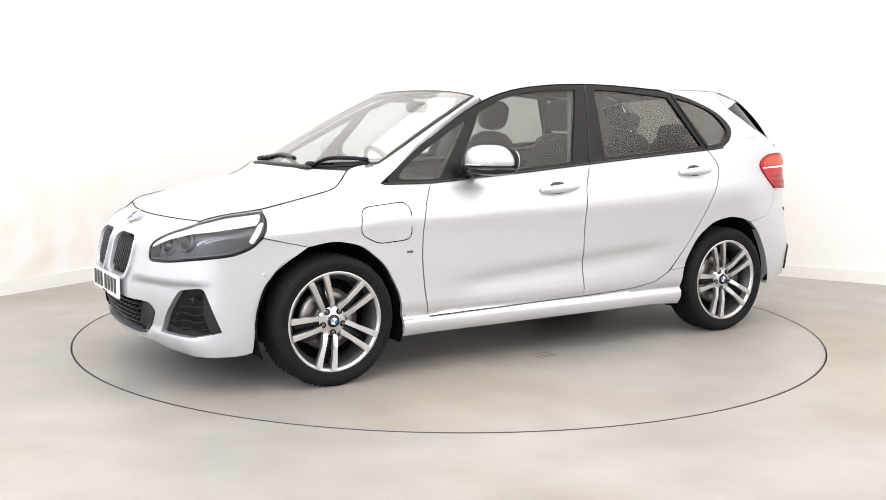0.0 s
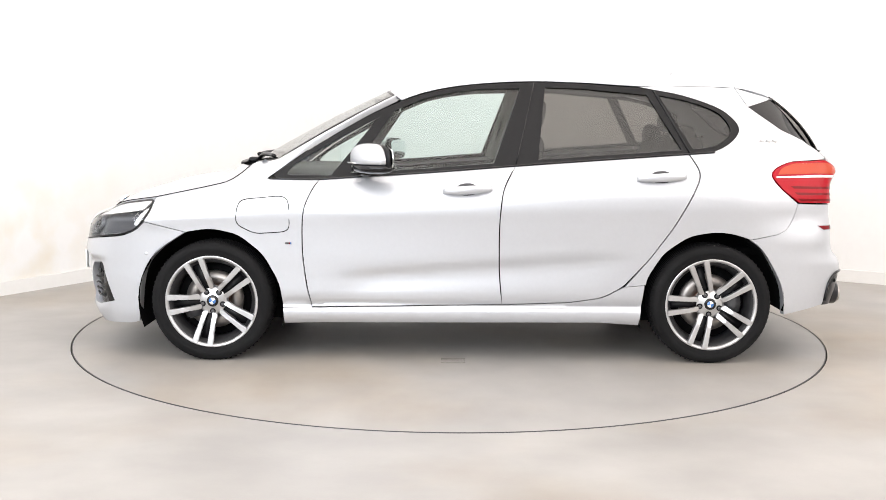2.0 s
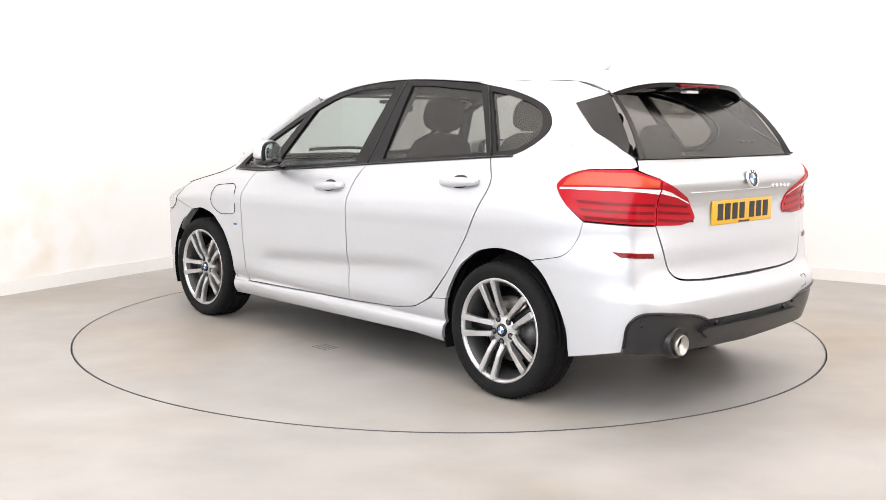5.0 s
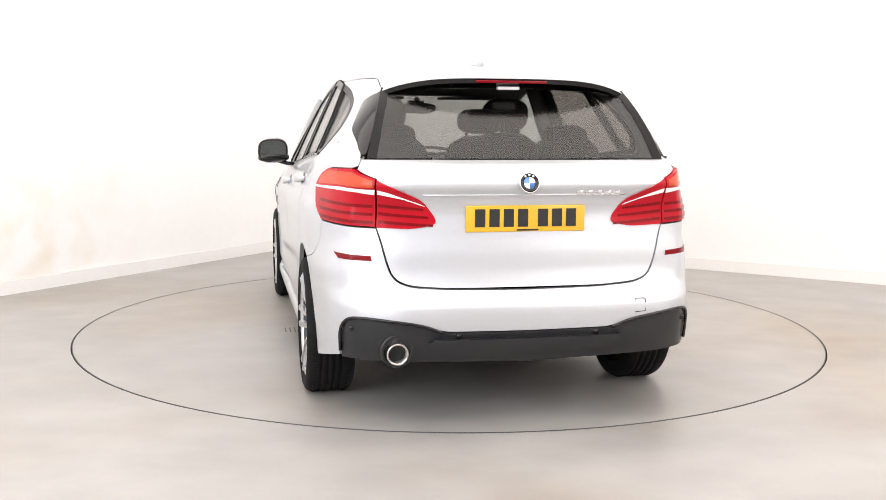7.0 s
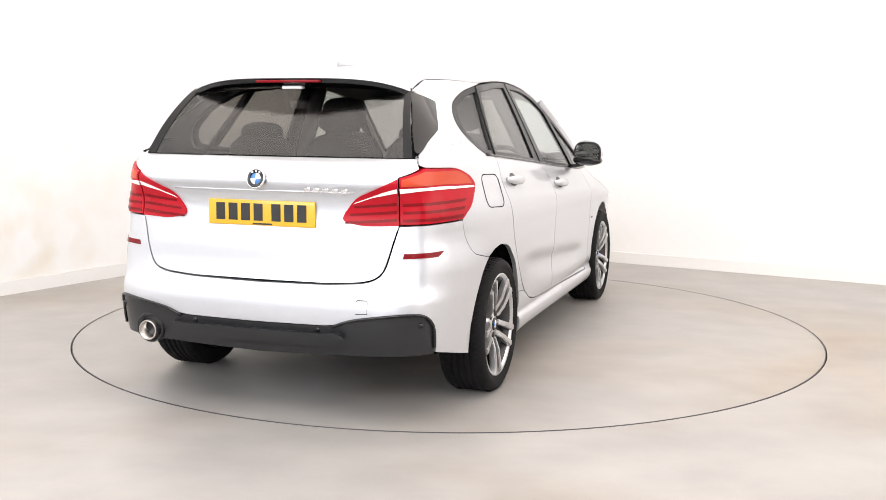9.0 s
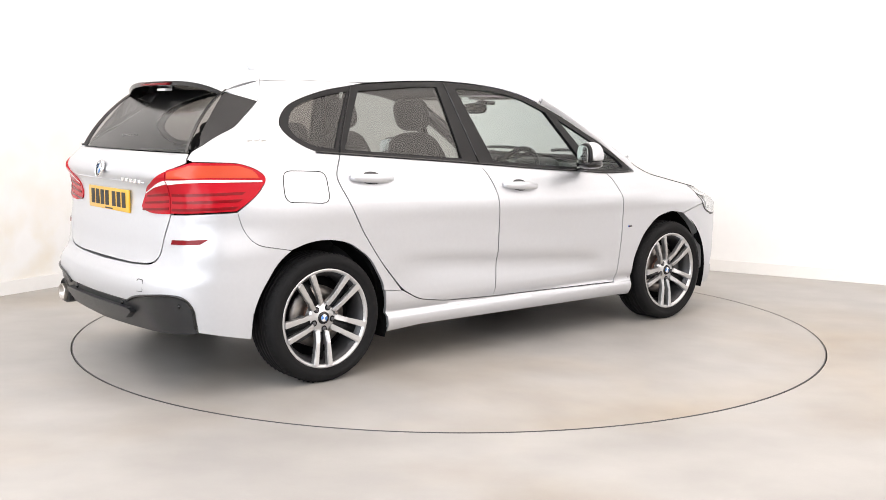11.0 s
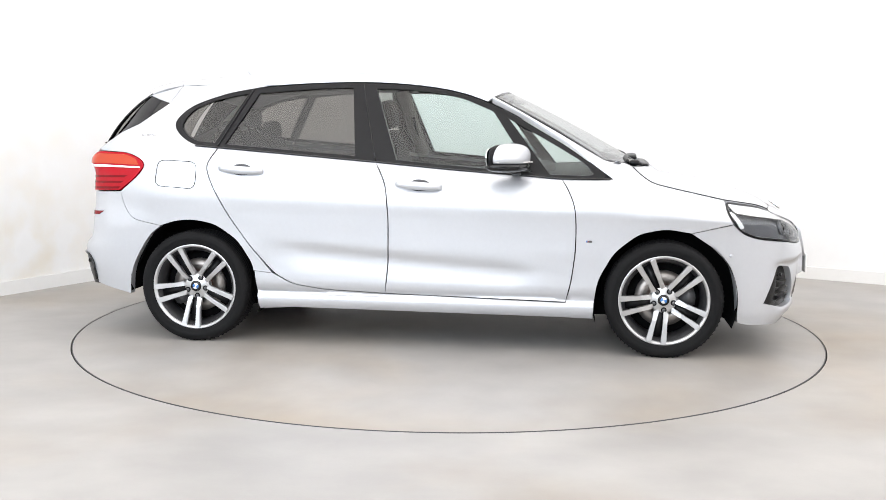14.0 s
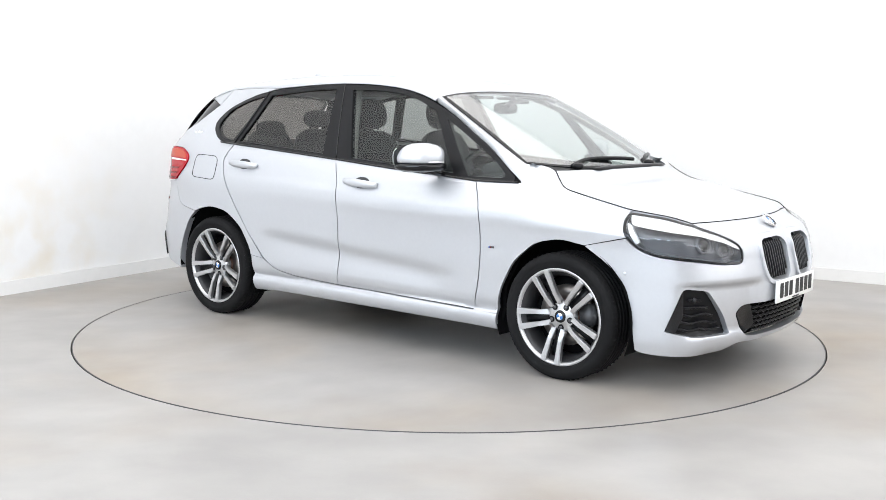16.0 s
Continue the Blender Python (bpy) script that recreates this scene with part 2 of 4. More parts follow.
def ramp01(a, b, x):
    k = np.clip((np.asarray(x, float) - a) / (b - a), 0, 1)
    return k * k * (3 - 2 * k)


def mesh_from(verts, faces, normals=None, name="panel"):
    me = bpy.data.meshes.new(name)
    me.from_pydata([tuple(v) for v in verts], [], [tuple(f) for f in faces])
    me.shade_smooth()
    if normals is not None:
        me.normals_split_custom_set([tuple(n) for n in normals])
    me.update()
    return me


# ---- the room ----
def slab(name, p, q, thick, z0, z1, mat, side):
    """An upright slab from p to q; it grows by thick to the side given."""
    d = (q - p).normalized()
    out = Vector((d.y, -d.x, 0)) * side * thick
    bm = bmesh.new()
    vs = [bm.verts.new((c.x, c.y, z)) for z in (z0, z1) for c in (p, q, q + out, p + out)]
    for f in ((0, 1, 2, 3), (4, 5, 6, 7), (0, 1, 5, 4), (1, 2, 6, 5), (2, 3, 7, 6), (3, 0, 4, 7)):
        bm.faces.new([vs[i] for i in f])
    bmesh.ops.recalc_face_normals(bm, faces=bm.faces)
    return part(name, bm, mat, smooth=False)


def build_room():
    c = [room(0, 0, 0), room(LEN_L, 0, 0), room(LEN_L, LEN_R, 0), room(0, LEN_R, 0)]
    names = ("wall_left", "wall_camera_side", "wall_far_side", "wall_right")
    for i, name in enumerate(names):
        p, q = c[i], c[(i + 1) % 4]
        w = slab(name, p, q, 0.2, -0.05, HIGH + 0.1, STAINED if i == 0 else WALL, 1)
        tagged(w, "plain matt white painted studio wall", "wall", kind="structure")
    for k, (p, q, height) in enumerate(((room(0, 0.004, 0), room(LEN_L, 0.004, 0), 0.1), (room(0.004, LEN_R, 0), room(0.004, 0.02, 0), 0.1))):
        s = slab("baseboard", p, q, 0.014, 0, height, SKIRT, -1)
        tagged(s, "low white painted skirting board along wall", "skirting", kind="structure")
    # ceiling
    bm = bmesh.new()
    vs = [bm.verts.new(room(a, b, z)) for z in (HIGH, HIGH + 0.15) for a, b in ((0, 0), (LEN_L, 0), (LEN_L, LEN_R), (0, LEN_R))]
    for f in ((0, 1, 2, 3), (4, 5, 6, 7), (0, 1, 5, 4), (1, 2, 6, 5), (2, 3, 7, 6), (3, 0, 4, 7)):
        bm.faces.new([vs[i] for i in f])
    bmesh.ops.recalc_face_normals(bm, faces=bm.faces)
    tagged(part("ceiling", bm, WALL, smooth=False), "white painted studio ceiling", "ceiling", kind="structure")
    # floor: a sheet with a round opening for the turntable
    bm = bmesh.new()
    n = 192
    ring = [bm.verts.new((2.262 * math.cos(2 * math.pi * k / n), 2.262 * math.sin(2 * math.pi * k / n), 0)) for k in range(n)]
    low = [bm.verts.new((v.co.x, v.co.y, -0.05)) for v in ring]
    far = [bm.verts.new((15 * math.cos(2 * math.pi * k / n), 15 * math.sin(2 * math.pi * k / n), 0)) for k in range(n)]
    for k in range(n):
        j = (k + 1) % n
        bm.faces.new((ring[k], far[k], far[j], ring[j]))
        bm.faces.new((low[k], ring[k], ring[j], low[j]))
    floor = part("floor", bm, FLOOR, smooth=False)
    tagged(floor, "pale grey-beige sealed studio floor with faint stains", "floor", kind="structure")
    bm = bmesh.new()
    bmesh.ops.create_circle(bm, cap_ends=True, segments=96, radius=2.5, matrix=Matrix.Translation((0, 0, -0.05)))
    tagged(part("turntable_pit", bm, GROOVE, smooth=False), "dark shallow pit under the turntable", "pit", kind="structure")


def build_turntable():
    """The round plate that turns with the car."""
    top = new("turntable")
    bm = bmesh.new()
    bmesh.ops.create_cone(bm, cap_ends=True, segments=192, radius1=2.252, radius2=2.252, depth=0.04, matrix=Matrix.Translation((0, 0, -0.02)))
    part("plate", bm, FLOOR, top, smooth=False)
    # dark strip added at the edge so the shaded gap reads wider
    rim = bmesh.new()
    lathe([(2.250, -0.012), (2.2555, -0.012), (2.2555, 0.0012), (2.250, 0.0012)], 192, pose(0, 0, 0, 0, -90, 0), bm=rim)
    part("rim", rim, DARKALLOY, top, "thin dark strip widening the gap's shaded line")
    # the small slotted drain in the plate
    for k in range(4):
        bm = box(-0.985 - 0.028 * 1.5 + 0.028 * k - 0.004, -0.985 - 0.028 * 1.5 + 0.028 * k + 0.004, -0.08, 0.05, -0.001, 0.0016)
        part("slot", bm, plain("slot_grey", (0.16, 0.15, 0.14), 0.7) if k == 0 else bpy.data.materials["slot_grey"], top, "dark slot of a floor grating", smooth=False)
    return tagged(top, "flush round turntable plate of pale sealed floor", "turntable")


build_room()
TURNTABLE = build_turntable()

# ---- the car: its skin ----
# Car space: x to its right, y ahead, z up, the origin on the ground midway between the axles.
CAR = tagged(new("car"), "silver metallic five-door car with alloy wheels on the turntable", "car")

PLAN = spline(knots("0,2.195 .18,2.187 .36,2.163 .54,2.112 .695,2.034 .785,1.93 .835,1.78 .860,1.6 .878,1.34 .884,.9 .886,.4 .886,-.2 .886,-.8 .888,-1.34 .88,-1.62 .858,-1.78 .817,-1.93 .744,-2.045 .62,-2.108 .4,-2.137 .2,-2.148 0,-2.152"), 900)
ARC = np.concatenate([[0], np.cumsum(np.linalg.norm(np.diff(PLAN, axis=0), axis=1))])
_t = np.gradient(PLAN, ARC, axis=0)
NORM = np.stack([-_t[:, 1], _t[:, 0]], 1)
NORM[:, 0] *= np.clip(PLAN[:, 0] / 0.25, 0, 1)
NORM /= np.linalg.norm(NORM, axis=1, keepdims=True)
BELT = curve1("2.3,.76 1.95,.79 1.66,.845 1.3,.905 1.03,.965 .77,.975 .21,1.01 -.28,1.05 -.73,1.09 -1.2,1.12 -1.6,1.13 -2.3,1.12")
SIDE = curve1("0,-.07 .19,-.045 .215,-.024 .24,-.013 .265,-.011 .285,-.017 .30,-.034 .315,-.029 .335,-.021 .36,-.0165 .40,-.0155 .44,-.0155 .50,-.014 .55,-.012 .64,-.010 .74,-.005 .83,0 .87,-.005 .91,-.02 .96,-.038 1.0,-.055 1.05,-.088")
ENDS = curve1("0,-.06 .18,-.036 .24,-.022 .32,-.017 .42,-.014 .50,-.0135 .55,-.012 .64,-.010 .74,-.005 .83,0 .87,-.005 .91,-.02 .96,-.038 1.0,-.055 1.05,-.088")
FRONT = curve1("0,-.2 .17,-.13 .21,-.075 .25,-.05 .32,-.022 .42,0 .55,-.006 .63,-.026 .70,-.048 .74,-.085 .80,-.205 .9,-.45")
REAR = curve1("0,-.1 .28,-.05 .38,-.015 .48,0 .54,-.008 .58,-.045 .64,-.066 .74,-.075 .84,-.088 .94,-.09 .985,-.072 1.02,-.055 1.06,-.068 1.11,-.12 1.14,-.2 1.25,-.285 1.45,-.46 1.6,-.6")


def skin(s, z, inset=0.0):
    """The car's outer surface: s metres round the plan from the nose (right side positive, on past the tail), z up."""
    s, z = np.broadcast_arrays(np.asarray(s, float), np.asarray(z, float))
    s = np.where(s > ARC[-1], s - 2 * ARC[-1], s)
    a = np.abs(s)
    x, y, nx, ny = (np.interp(a, ARC, c) for c in (PLAN[:, 0], PLAN[:, 1], NORM[:, 0], NORM[:, 1]))
    belt = BELT(y)
    q = np.where(z < 0.7, z, 0.7 + (z - 0.7) * 0.35 / (belt - 0.7))
    over = np.maximum(z - belt, 0)
    past = ramp01(0.98, 1.4, np.abs(y))
    low = SIDE(np.minimum(q, 1.05)) * (1 - past) + ENDS(np.minimum(q, 1.05)) * past
    d_side = low - over * (0.40 + 1.5 * ramp01(0.95, 1.25, y)) - 0.10 * over**2
    d_side = d_side - 0.3 * over * ramp01(-0.9, -1.6, y)
    # fold along the lower doors
    off = z - (0.447 + (0.57 - y) * 0.072)
    fade = ramp01(0.72, 0.45, y) * ramp01(-1.0, -0.6, y)
    d_side = d_side - 0.0125 * fade * np.exp(-((off / np.where(off > 0, 0.04, 0.085)) ** 2))
    # the flanks draw in above the rear bumper
    d_side = d_side - 0.032 * ramp01(-1.45, -1.95, y) * ramp01(0.64, 0.82, z) * ramp01(1.14, 1.02, z)
    d_end = np.where(ny > 0, FRONT(z), REAR(z))
    # set-back field between the side intakes and the lower grille
    field = ramp01(0.30, 0.42, x) * ramp01(0.80, 0.72, x) * ramp01(1.7, 1.85, y) * ramp01(0.545, 0.515, z) * ramp01(0.25, 0.31, z)
    d = nx * nx * d_side + np.where(ny > 0, np.abs(ny) ** 3, ny * ny) * d_end - inset - 0.028 * field
    return np.stack([np.sign(s) * (x + nx * d), y + ny * d, z], -1)


def skin_normal(s, z):
    e = 2e-3
    ds, dz = skin(s + e, z) - skin(s - e, z), skin(s, z + e) - skin(s, z - e)
    n = -np.cross(ds, dz)
    return n / (np.linalg.norm(n, axis=-1, keepdims=True) + 1e-12)


_SG = np.linspace(0.0, ARC[-1], 1500)
_MID = np.interp(0.0, -PLAN[:, 1], ARC)


def s_at(kind, c, z):
    """s where the skin at height z has y = c on the side (y), or x = c at the front (f) or rear (r)."""
    p = skin(_SG + 1e-9, z)
    if kind == "y":
        return float(np.interp(-c, np.maximum.accumulate(-p[:, 1]) + 1e-9 * np.arange(len(_SG)), _SG))
    half = _SG < _MID if kind == "f" else _SG > _MID
    q, g = p[half], _SG[half]
    if kind == "f":
        return float(np.interp(c, np.maximum.accumulate(q[:, 0]), g))
    return float(np.interp(c, np.maximum.accumulate(q[::-1, 0]), g[::-1]))


def trace(text):
    """Outline knots such as 'y1.2,.5 f.4,.6 r.3,.9' to (s, z); a ! keeps a corner sharp, - means the left half."""
    out, sharp = [], []
    for word in text.split():
        sharp.append(word.endswith("!"))
        w = word.rstrip("!")
        c, z = (float(k) for k in w[1:].split(","))
        s = s_at(w[0], abs(c) if w[0] != "y" else c, z)
        left = w[0] != "y" and c < 0
        out.append(((2 * ARC[-1] - s if w[0] == "r" else -s) if left else s, z))
    return np.array(out), sharp


def rounded(pts, sharp, radius=0.06, n=5):
    """Rounds the corners of a closed outline."""
    out, m = [], len(pts)
    for i in range(m):
        p, a, b = pts[i], pts[i - 1], pts[(i + 1) % m]
        if sharp[i]:
            out.append(p)
            continue
        la, lb = np.linalg.norm(a - p), np.linalg.norm(b - p)
        ra, rb = min(radius, la * 0.48), min(radius, lb * 0.48)
        p0, p1 = p + (a - p) * ra / la, p + (b - p) * rb / lb
        for k in np.linspace(0, 1, n):
            out.append((1 - k) ** 2 * p0 + 2 * k * (1 - k) * p + k * k * p1)
    return np.array(out)


def shrink(poly, d):
    """Moves a closed outline inwards by d."""
    area = np.sum(poly[:, 0] * np.roll(poly[:, 1], -1) - np.roll(poly[:, 0], -1) * poly[:, 1])
    t = np.roll(poly, -1, 0) - np.roll(poly, 1, 0)
    n = np.stack([-t[:, 1], t[:, 0]], 1) / (np.linalg.norm(t, axis=1, keepdims=True) + 1e-9)
    return poly + n * d * (1 if area > 0 else -1)


def inside(poly, pts):
    x, y = pts[:, 0], pts[:, 1]
    res = np.zeros(len(pts), bool)
    for (x0, y0), (x1, y1) in zip(poly, np.roll(poly, -1, 0)):
        if y0 != y1:
            res ^= ((y0 > y) != (y1 > y)) & (x < (x1 - x0) * (y - y0) / (y1 - y0) + x0)
    return res


def near(poly, pts, d):
    res = np.zeros(len(pts), bool)
    for a, b in zip(poly, np.roll(poly, -1, 0)):
        ab = b - a
        k = np.clip(((pts - a) @ ab) / (ab @ ab + 1e-12), 0, 1)
        res |= np.linalg.norm(pts - a - k[:, None] * ab, axis=1) < d
    return res


def dense(poly, step):
    out = []
    for a, b in zip(poly, np.roll(poly, -1, 0)):
        m = max(1, int(np.ceil(np.linalg.norm(b - a) / step)))
        out.extend(a + (b - a) * k / m for k in range(m))
    return np.array(out)


from mathutils.geometry import delaunay_2d_cdt


def fill(outline, holes=(), step=0.035):
    """Triangles inside a closed outline, less its holes."""
    loops = [dense(p, step) for p in (outline, *holes)]
    lo, hi = outline.min(0), outline.max(0)
    gx, gy = np.meshgrid(np.arange(lo[0] + step / 2, hi[0], step), np.arange(lo[1] + step / 2, hi[1], step))
    g = np.stack([gx.ravel(), gy.ravel()], 1)
    g = g[inside(outline, g)]
    for p in holes:
        g = g[~inside(p, g)]
    for p in loops:
        g = g[~near(p, g, step * 0.45)] if len(g) else g
    verts, edges = [], []
    for p in loops:
        k = len(verts)
        verts.extend(p)
        edges.extend((k + i, k + (i + 1) % len(p)) for i in range(len(p)))
    verts.extend(g)
    v, _, f, *_ = delaunay_2d_cdt([Vector(p) for p in verts], edges, [], 0, 1e-6)
    v, f = np.array([tuple(p) for p in v]), np.array([tuple(t) for t in f])
    mid = v[f].mean(1)
    keep = inside(outline, mid)
    for p in holes:
        keep &= ~inside(p, mid)
    return v, f[keep]


def panel(name, outline, mat, parent, holes=(), inset=0.0, depth=0.02, step=0.04, label="", mirror=False, place=None):
    """A sheet of the car's skin with turned-in edges. outline and holes in (s, z)."""
    sx = np.array([-1, 1]) if mirror else np.array([1, 1])
    v2, tri = fill(outline * sx, [h * sx for h in holes], step)
    a, b, c = v2[tri[:, 0]], v2[tri[:, 1]], v2[tri[:, 2]]
    cross = (b[:, 0] - a[:, 0]) * (c[:, 1] - a[:, 1]) - (b[:, 1] - a[:, 1]) * (c[:, 0] - a[:, 0])
    tri = np.where((cross > 0)[:, None], tri[:, ::-1], tri)
    where = place or (lambda s, z, i: skin(s, z, i))
    top = where(v2[:, 0], v2[:, 1], inset)
    if place:
        e = 2e-3
        n = -np.cross(place(v2[:, 0] + e, v2[:, 1], inset) - place(v2[:, 0] - e, v2[:, 1], inset), place(v2[:, 0], v2[:, 1] + e, inset) - place(v2[:, 0], v2[:, 1] - e, inset))
        nt = n / np.linalg.norm(n, axis=1, keepdims=True)
    else:
        nt = skin_normal(v2[:, 0], v2[:, 1])
    seen = {}
    for t in tri:
        for i in range(3):
            e = (t[i], t[(i + 1) % 3])
            seen[e] = True
    border = [e for e in seen if (e[1], e[0]) not in seen]
    low = where(v2[:, 0], v2[:, 1], inset + depth)
    verts, faces = list(top), [tuple(t) for t in tri]
    normals = [nt[i] for t in tri for i in t]
    for p, q in border:
        k = len(verts)
        verts.extend((top[q], top[p], low[p], low[q]))
        faces.append((k, k + 1, k + 2, k + 3))
        n = np.cross(top[p] - top[q], low[p] - top[q])
        normals.extend([n / (np.linalg.norm(n) + 1e-12)] * 4)
    return dress(name, mesh_from(verts, faces, normals, name), mat, parent, label)


def both(name, outline, mat, holes=(), label="", **kw):
    return [panel(name, outline, mat, CAR, holes, label=label, mirror=m, **kw) for m in (False, True)]


def shape(text, radius=0.06, gap=0.0):
    p, sharp = trace(text)
    p = rounded(p, sharp, radius)
    return shrink(p, gap) if gap else p


def sheet(name, grid, mat, parent, thick=0.015, label="", flip=False):
    """A sheet over a grid of points, with turned-in edges."""
    g = np.asarray(grid)
    n, m = g.shape[:2]
    du, dv = np.gradient(g, axis=0), np.gradient(g, axis=1)
    nt = np.cross(du, dv)
    nt /= np.linalg.norm(nt, axis=-1, keepdims=True) + 1e-12
    if flip:
        nt = -nt
    low = g - nt * thick
    verts, faces, normals = list(g.reshape(-1, 3)), [], []
    idx = np.arange(n * m).reshape(n, m)
    for i in range(n - 1):
        for j in range(m - 1):
            f = [idx[i, j], idx[i + 1, j], idx[i + 1, j + 1], idx[i, j + 1]]
            f = f[::-1] if flip else f
            faces.append(f)
            normals.extend(nt.reshape(-1, 3)[f])
    rim = [(i, 0) for i in range(n)] + [(n - 1, j) for j in range(1, m)] + [(i, m - 1) for i in range(n - 2, -1, -1)] + [(0, j) for j in range(m - 2, -1, -1)]
    for a, b in zip(rim, rim[1:]):
        if flip:
            a, b = b, a
        k = len(verts)
        verts.extend((g[b], g[a], low[a], low[b]))
        faces.append((k, k + 1, k + 2, k + 3))
        w = np.cross(g[a] - g[b], low[a] - g[b])
        normals.extend([w / (np.linalg.norm(w) + 1e-12)] * 4)
    return dress(name, mesh_from(verts, faces, normals, name), mat, parent, label)


def coons(c0, c1, d0, d1, n=24, m=24):
    """A patch between four border curves: c0, c1 along u, d0, d1 along v."""
    def re(c, k):
        c = np.asarray(c, float)
        t = np.concatenate([[0], np.cumsum(np.linalg.norm(np.diff(c, axis=0), axis=1))])
        return np.stack([np.interp(np.linspace(0, t[-1], k), t, c[:, i]) for i in range(3)], 1)
    c0, c1, d0, d1 = re(c0, n), re(c1, n), re(d0, m), re(d1, m)
    u, v = np.linspace(0, 1, n)[:, None, None], np.linspace(0, 1, m)[None, :, None]
    ruled = (1 - v) * c0[:, None] + v * c1[:, None] + (1 - u) * d0[None] + u * d1[None]
    return ruled - ((1 - u) * (1 - v) * c0[0] + u * (1 - v) * c0[-1] + (1 - u) * v * c1[0] + u * v * c1[-1])


def on_side(y, z, inset=0.0, side=1):
    """The point of the car's side at (y, z)."""
    p = skin(s_at("y", y, z), z, inset)
    return p * np.array([side, 1, 1])


# window outline, along the side
LOW = "y1.03,.972 y.77,.972 y.51,.99 y.21,1.01 y-.28,1.05 y-.73,1.085 y-1.2,1.12 y-1.34,1.13"
DLO = shape(LOW + " y-1.43,1.175 y-1.49,1.235 y-1.485,1.285 y-1.42,1.35 y-1.33,1.39 y-1.18,1.435 y-1.02,1.462 y-.62,1.492 y-.39,1.497 y-.10,1.483 y.06,1.464 y.21,1.432 y.36,1.378 y.52,1.302 y.67,1.215 y.79,1.148 y.96,1.03", 0.1)
LAMP = "y1.652,.858 y1.66,.80 y1.69,.745 y1.735,.697 y1.82,.664 f.70,.640 f.6,.624 f.462,.620 f.452,.705 f.53,.762 f.612,.803 y1.80,.838"
GAP = 0.0034


def build_body():
    P = PAINT
    # front wing
    both("front_wing", shape("y1.650,.862! y1.657,.80 y1.690,.741! y1.47,.688! " + "y1.335,.71 y1.19,.68 y1.06,.575 y.975,.42 y.955,.285! y.80,.285! y.83,.41 y.85,.58 y.85,.73 y.84,.83 y.80,.92 y.765,.970! y.95,.968! y1.045,.972! y1.02,1.0! y1.16,1.03! y1.21,.985 y1.265,.95 y1.36,.925 y1.5,.895", 0.05, 0.0024), P, step=0.03)
    # doors
    front = both("front_door", shape("y.765,.968! y.80,.92 y.84,.83 y.85,.73 y.85,.58 y.83,.41 y.80,.29! y.3,.298 y-.215,.308! y-.20,.45 y-.195,.58 y-.195,.76 y-.21,.91 y-.24,.98 y-.28,1.048! y.21,1.008 y.51,.988", 0.08, GAP), P, step=0.02)
    rear = both("rear_door", shape("y-.28,1.048! y-.24,.98 y-.21,.91 y-.195,.76 y-.195,.58 y-.20,.45 y-.215,.308! y-.57,.322 y-.75,.35 y-.86,.41 y-1.0,.565 y-1.12,.735 y-1.20,.88 y-1.25,.98 y-1.255,1.03 y-1.20,1.118! y-.73,1.083", 0.04, GAP), P, step=0.02)
    # sill
    both("sill", shape("y.95,.2! y.955,.286! y.80,.289! y.3,.297 y-.215,.3075 y-.57,.322 y-.75,.350 y-.865,.410! y-.975,.42! y-.95,.2! y-.74,.215! y.78,.205!", 0.04, 0.0014), P, step=0.02)
    # rear quarter, with the pillar behind the windows
    both("rear_quarter", shape("y-.87,.412! y-.98,.422! y-.99,.465 y-1.07,.595 y-1.2,.685 y-1.335,.71 y-1.44,.7 y-1.53,.67! y-1.71,.705 y-1.765,.78 y-1.785,.862! y-1.68,.945 y-1.63,1.01 y-1.66,1.05 y-1.75,1.085 r.715,1.092! r.695,1.102! r.678,1.134! y-1.72,1.25 y-1.555,1.375! y-1.50,1.475! y-1.3,1.482! y-1.02,1.477! y-.95,1.475! y-1.02,1.462! y-1.18,1.435 y-1.33,1.39 y-1.42,1.35 y-1.485,1.285 y-1.49,1.235 y-1.43,1.175 y-1.34,1.13 y-1.205,1.118! y-1.257,1.03 y-1.252,.98 y-1.202,.88 y-1.122,.735 y-1.0,.565", 0.05, 0.0014), P, step=0.03)
    # front bumper with the nose, its openings cut
    half = ["f.595,.806!", "f.53,.764", "f.448,.706", "f.457,.617", "f.6,.621", "f.70,.637", "y1.82,.660", "y1.737,.692", "y1.690,.7395!", "y1.472,.6885!", "y1.6,.605", "y1.69,.51", "y1.72,.39", "y1.735,.2!", "f.80,.185", "f.62,.178", "f.48,.185", "f.44,.225", "f.3,.215"]
    p, sh = trace(" ".join(half))
    pts = np.concatenate([p, p[::-1] * [-1, 1]])
    bumper = shrink(rounded(pts, sh + sh[::-1], 0.05), 0.0012)
    kid = shrink(shape("f.052,.697 f.085,.722 f.27,.718 f.305,.69 f.295,.57 f.262,.528 f.09,.52 f.062,.545", 0.03), -0.007)
    fog = shape("f.752,.512 y1.875,.305! f.70,.274 f.495,.278 f.555,.37 f.65,.498", 0.025)
    w, ws = trace("f.0001,.425! f.3,.422 f.45,.414 f.488,.378 f.395,.258 f.3,.244 f.0001,.238!")
    lowhole = rounded(np.concatenate([w, w[::-1][1:-1] * [-1, 1]]), ws + [False] * (len(w) - 2), 0.025)
    m = np.array([-1, 1])
    panel("front_bumper", bumper, P, CAR, [kid, kid * m, fog, fog * m, lowhole], step=0.03, depth=0.05)
    return kid, fog, lowhole


KID, FOG, LOWHOLE = build_body()

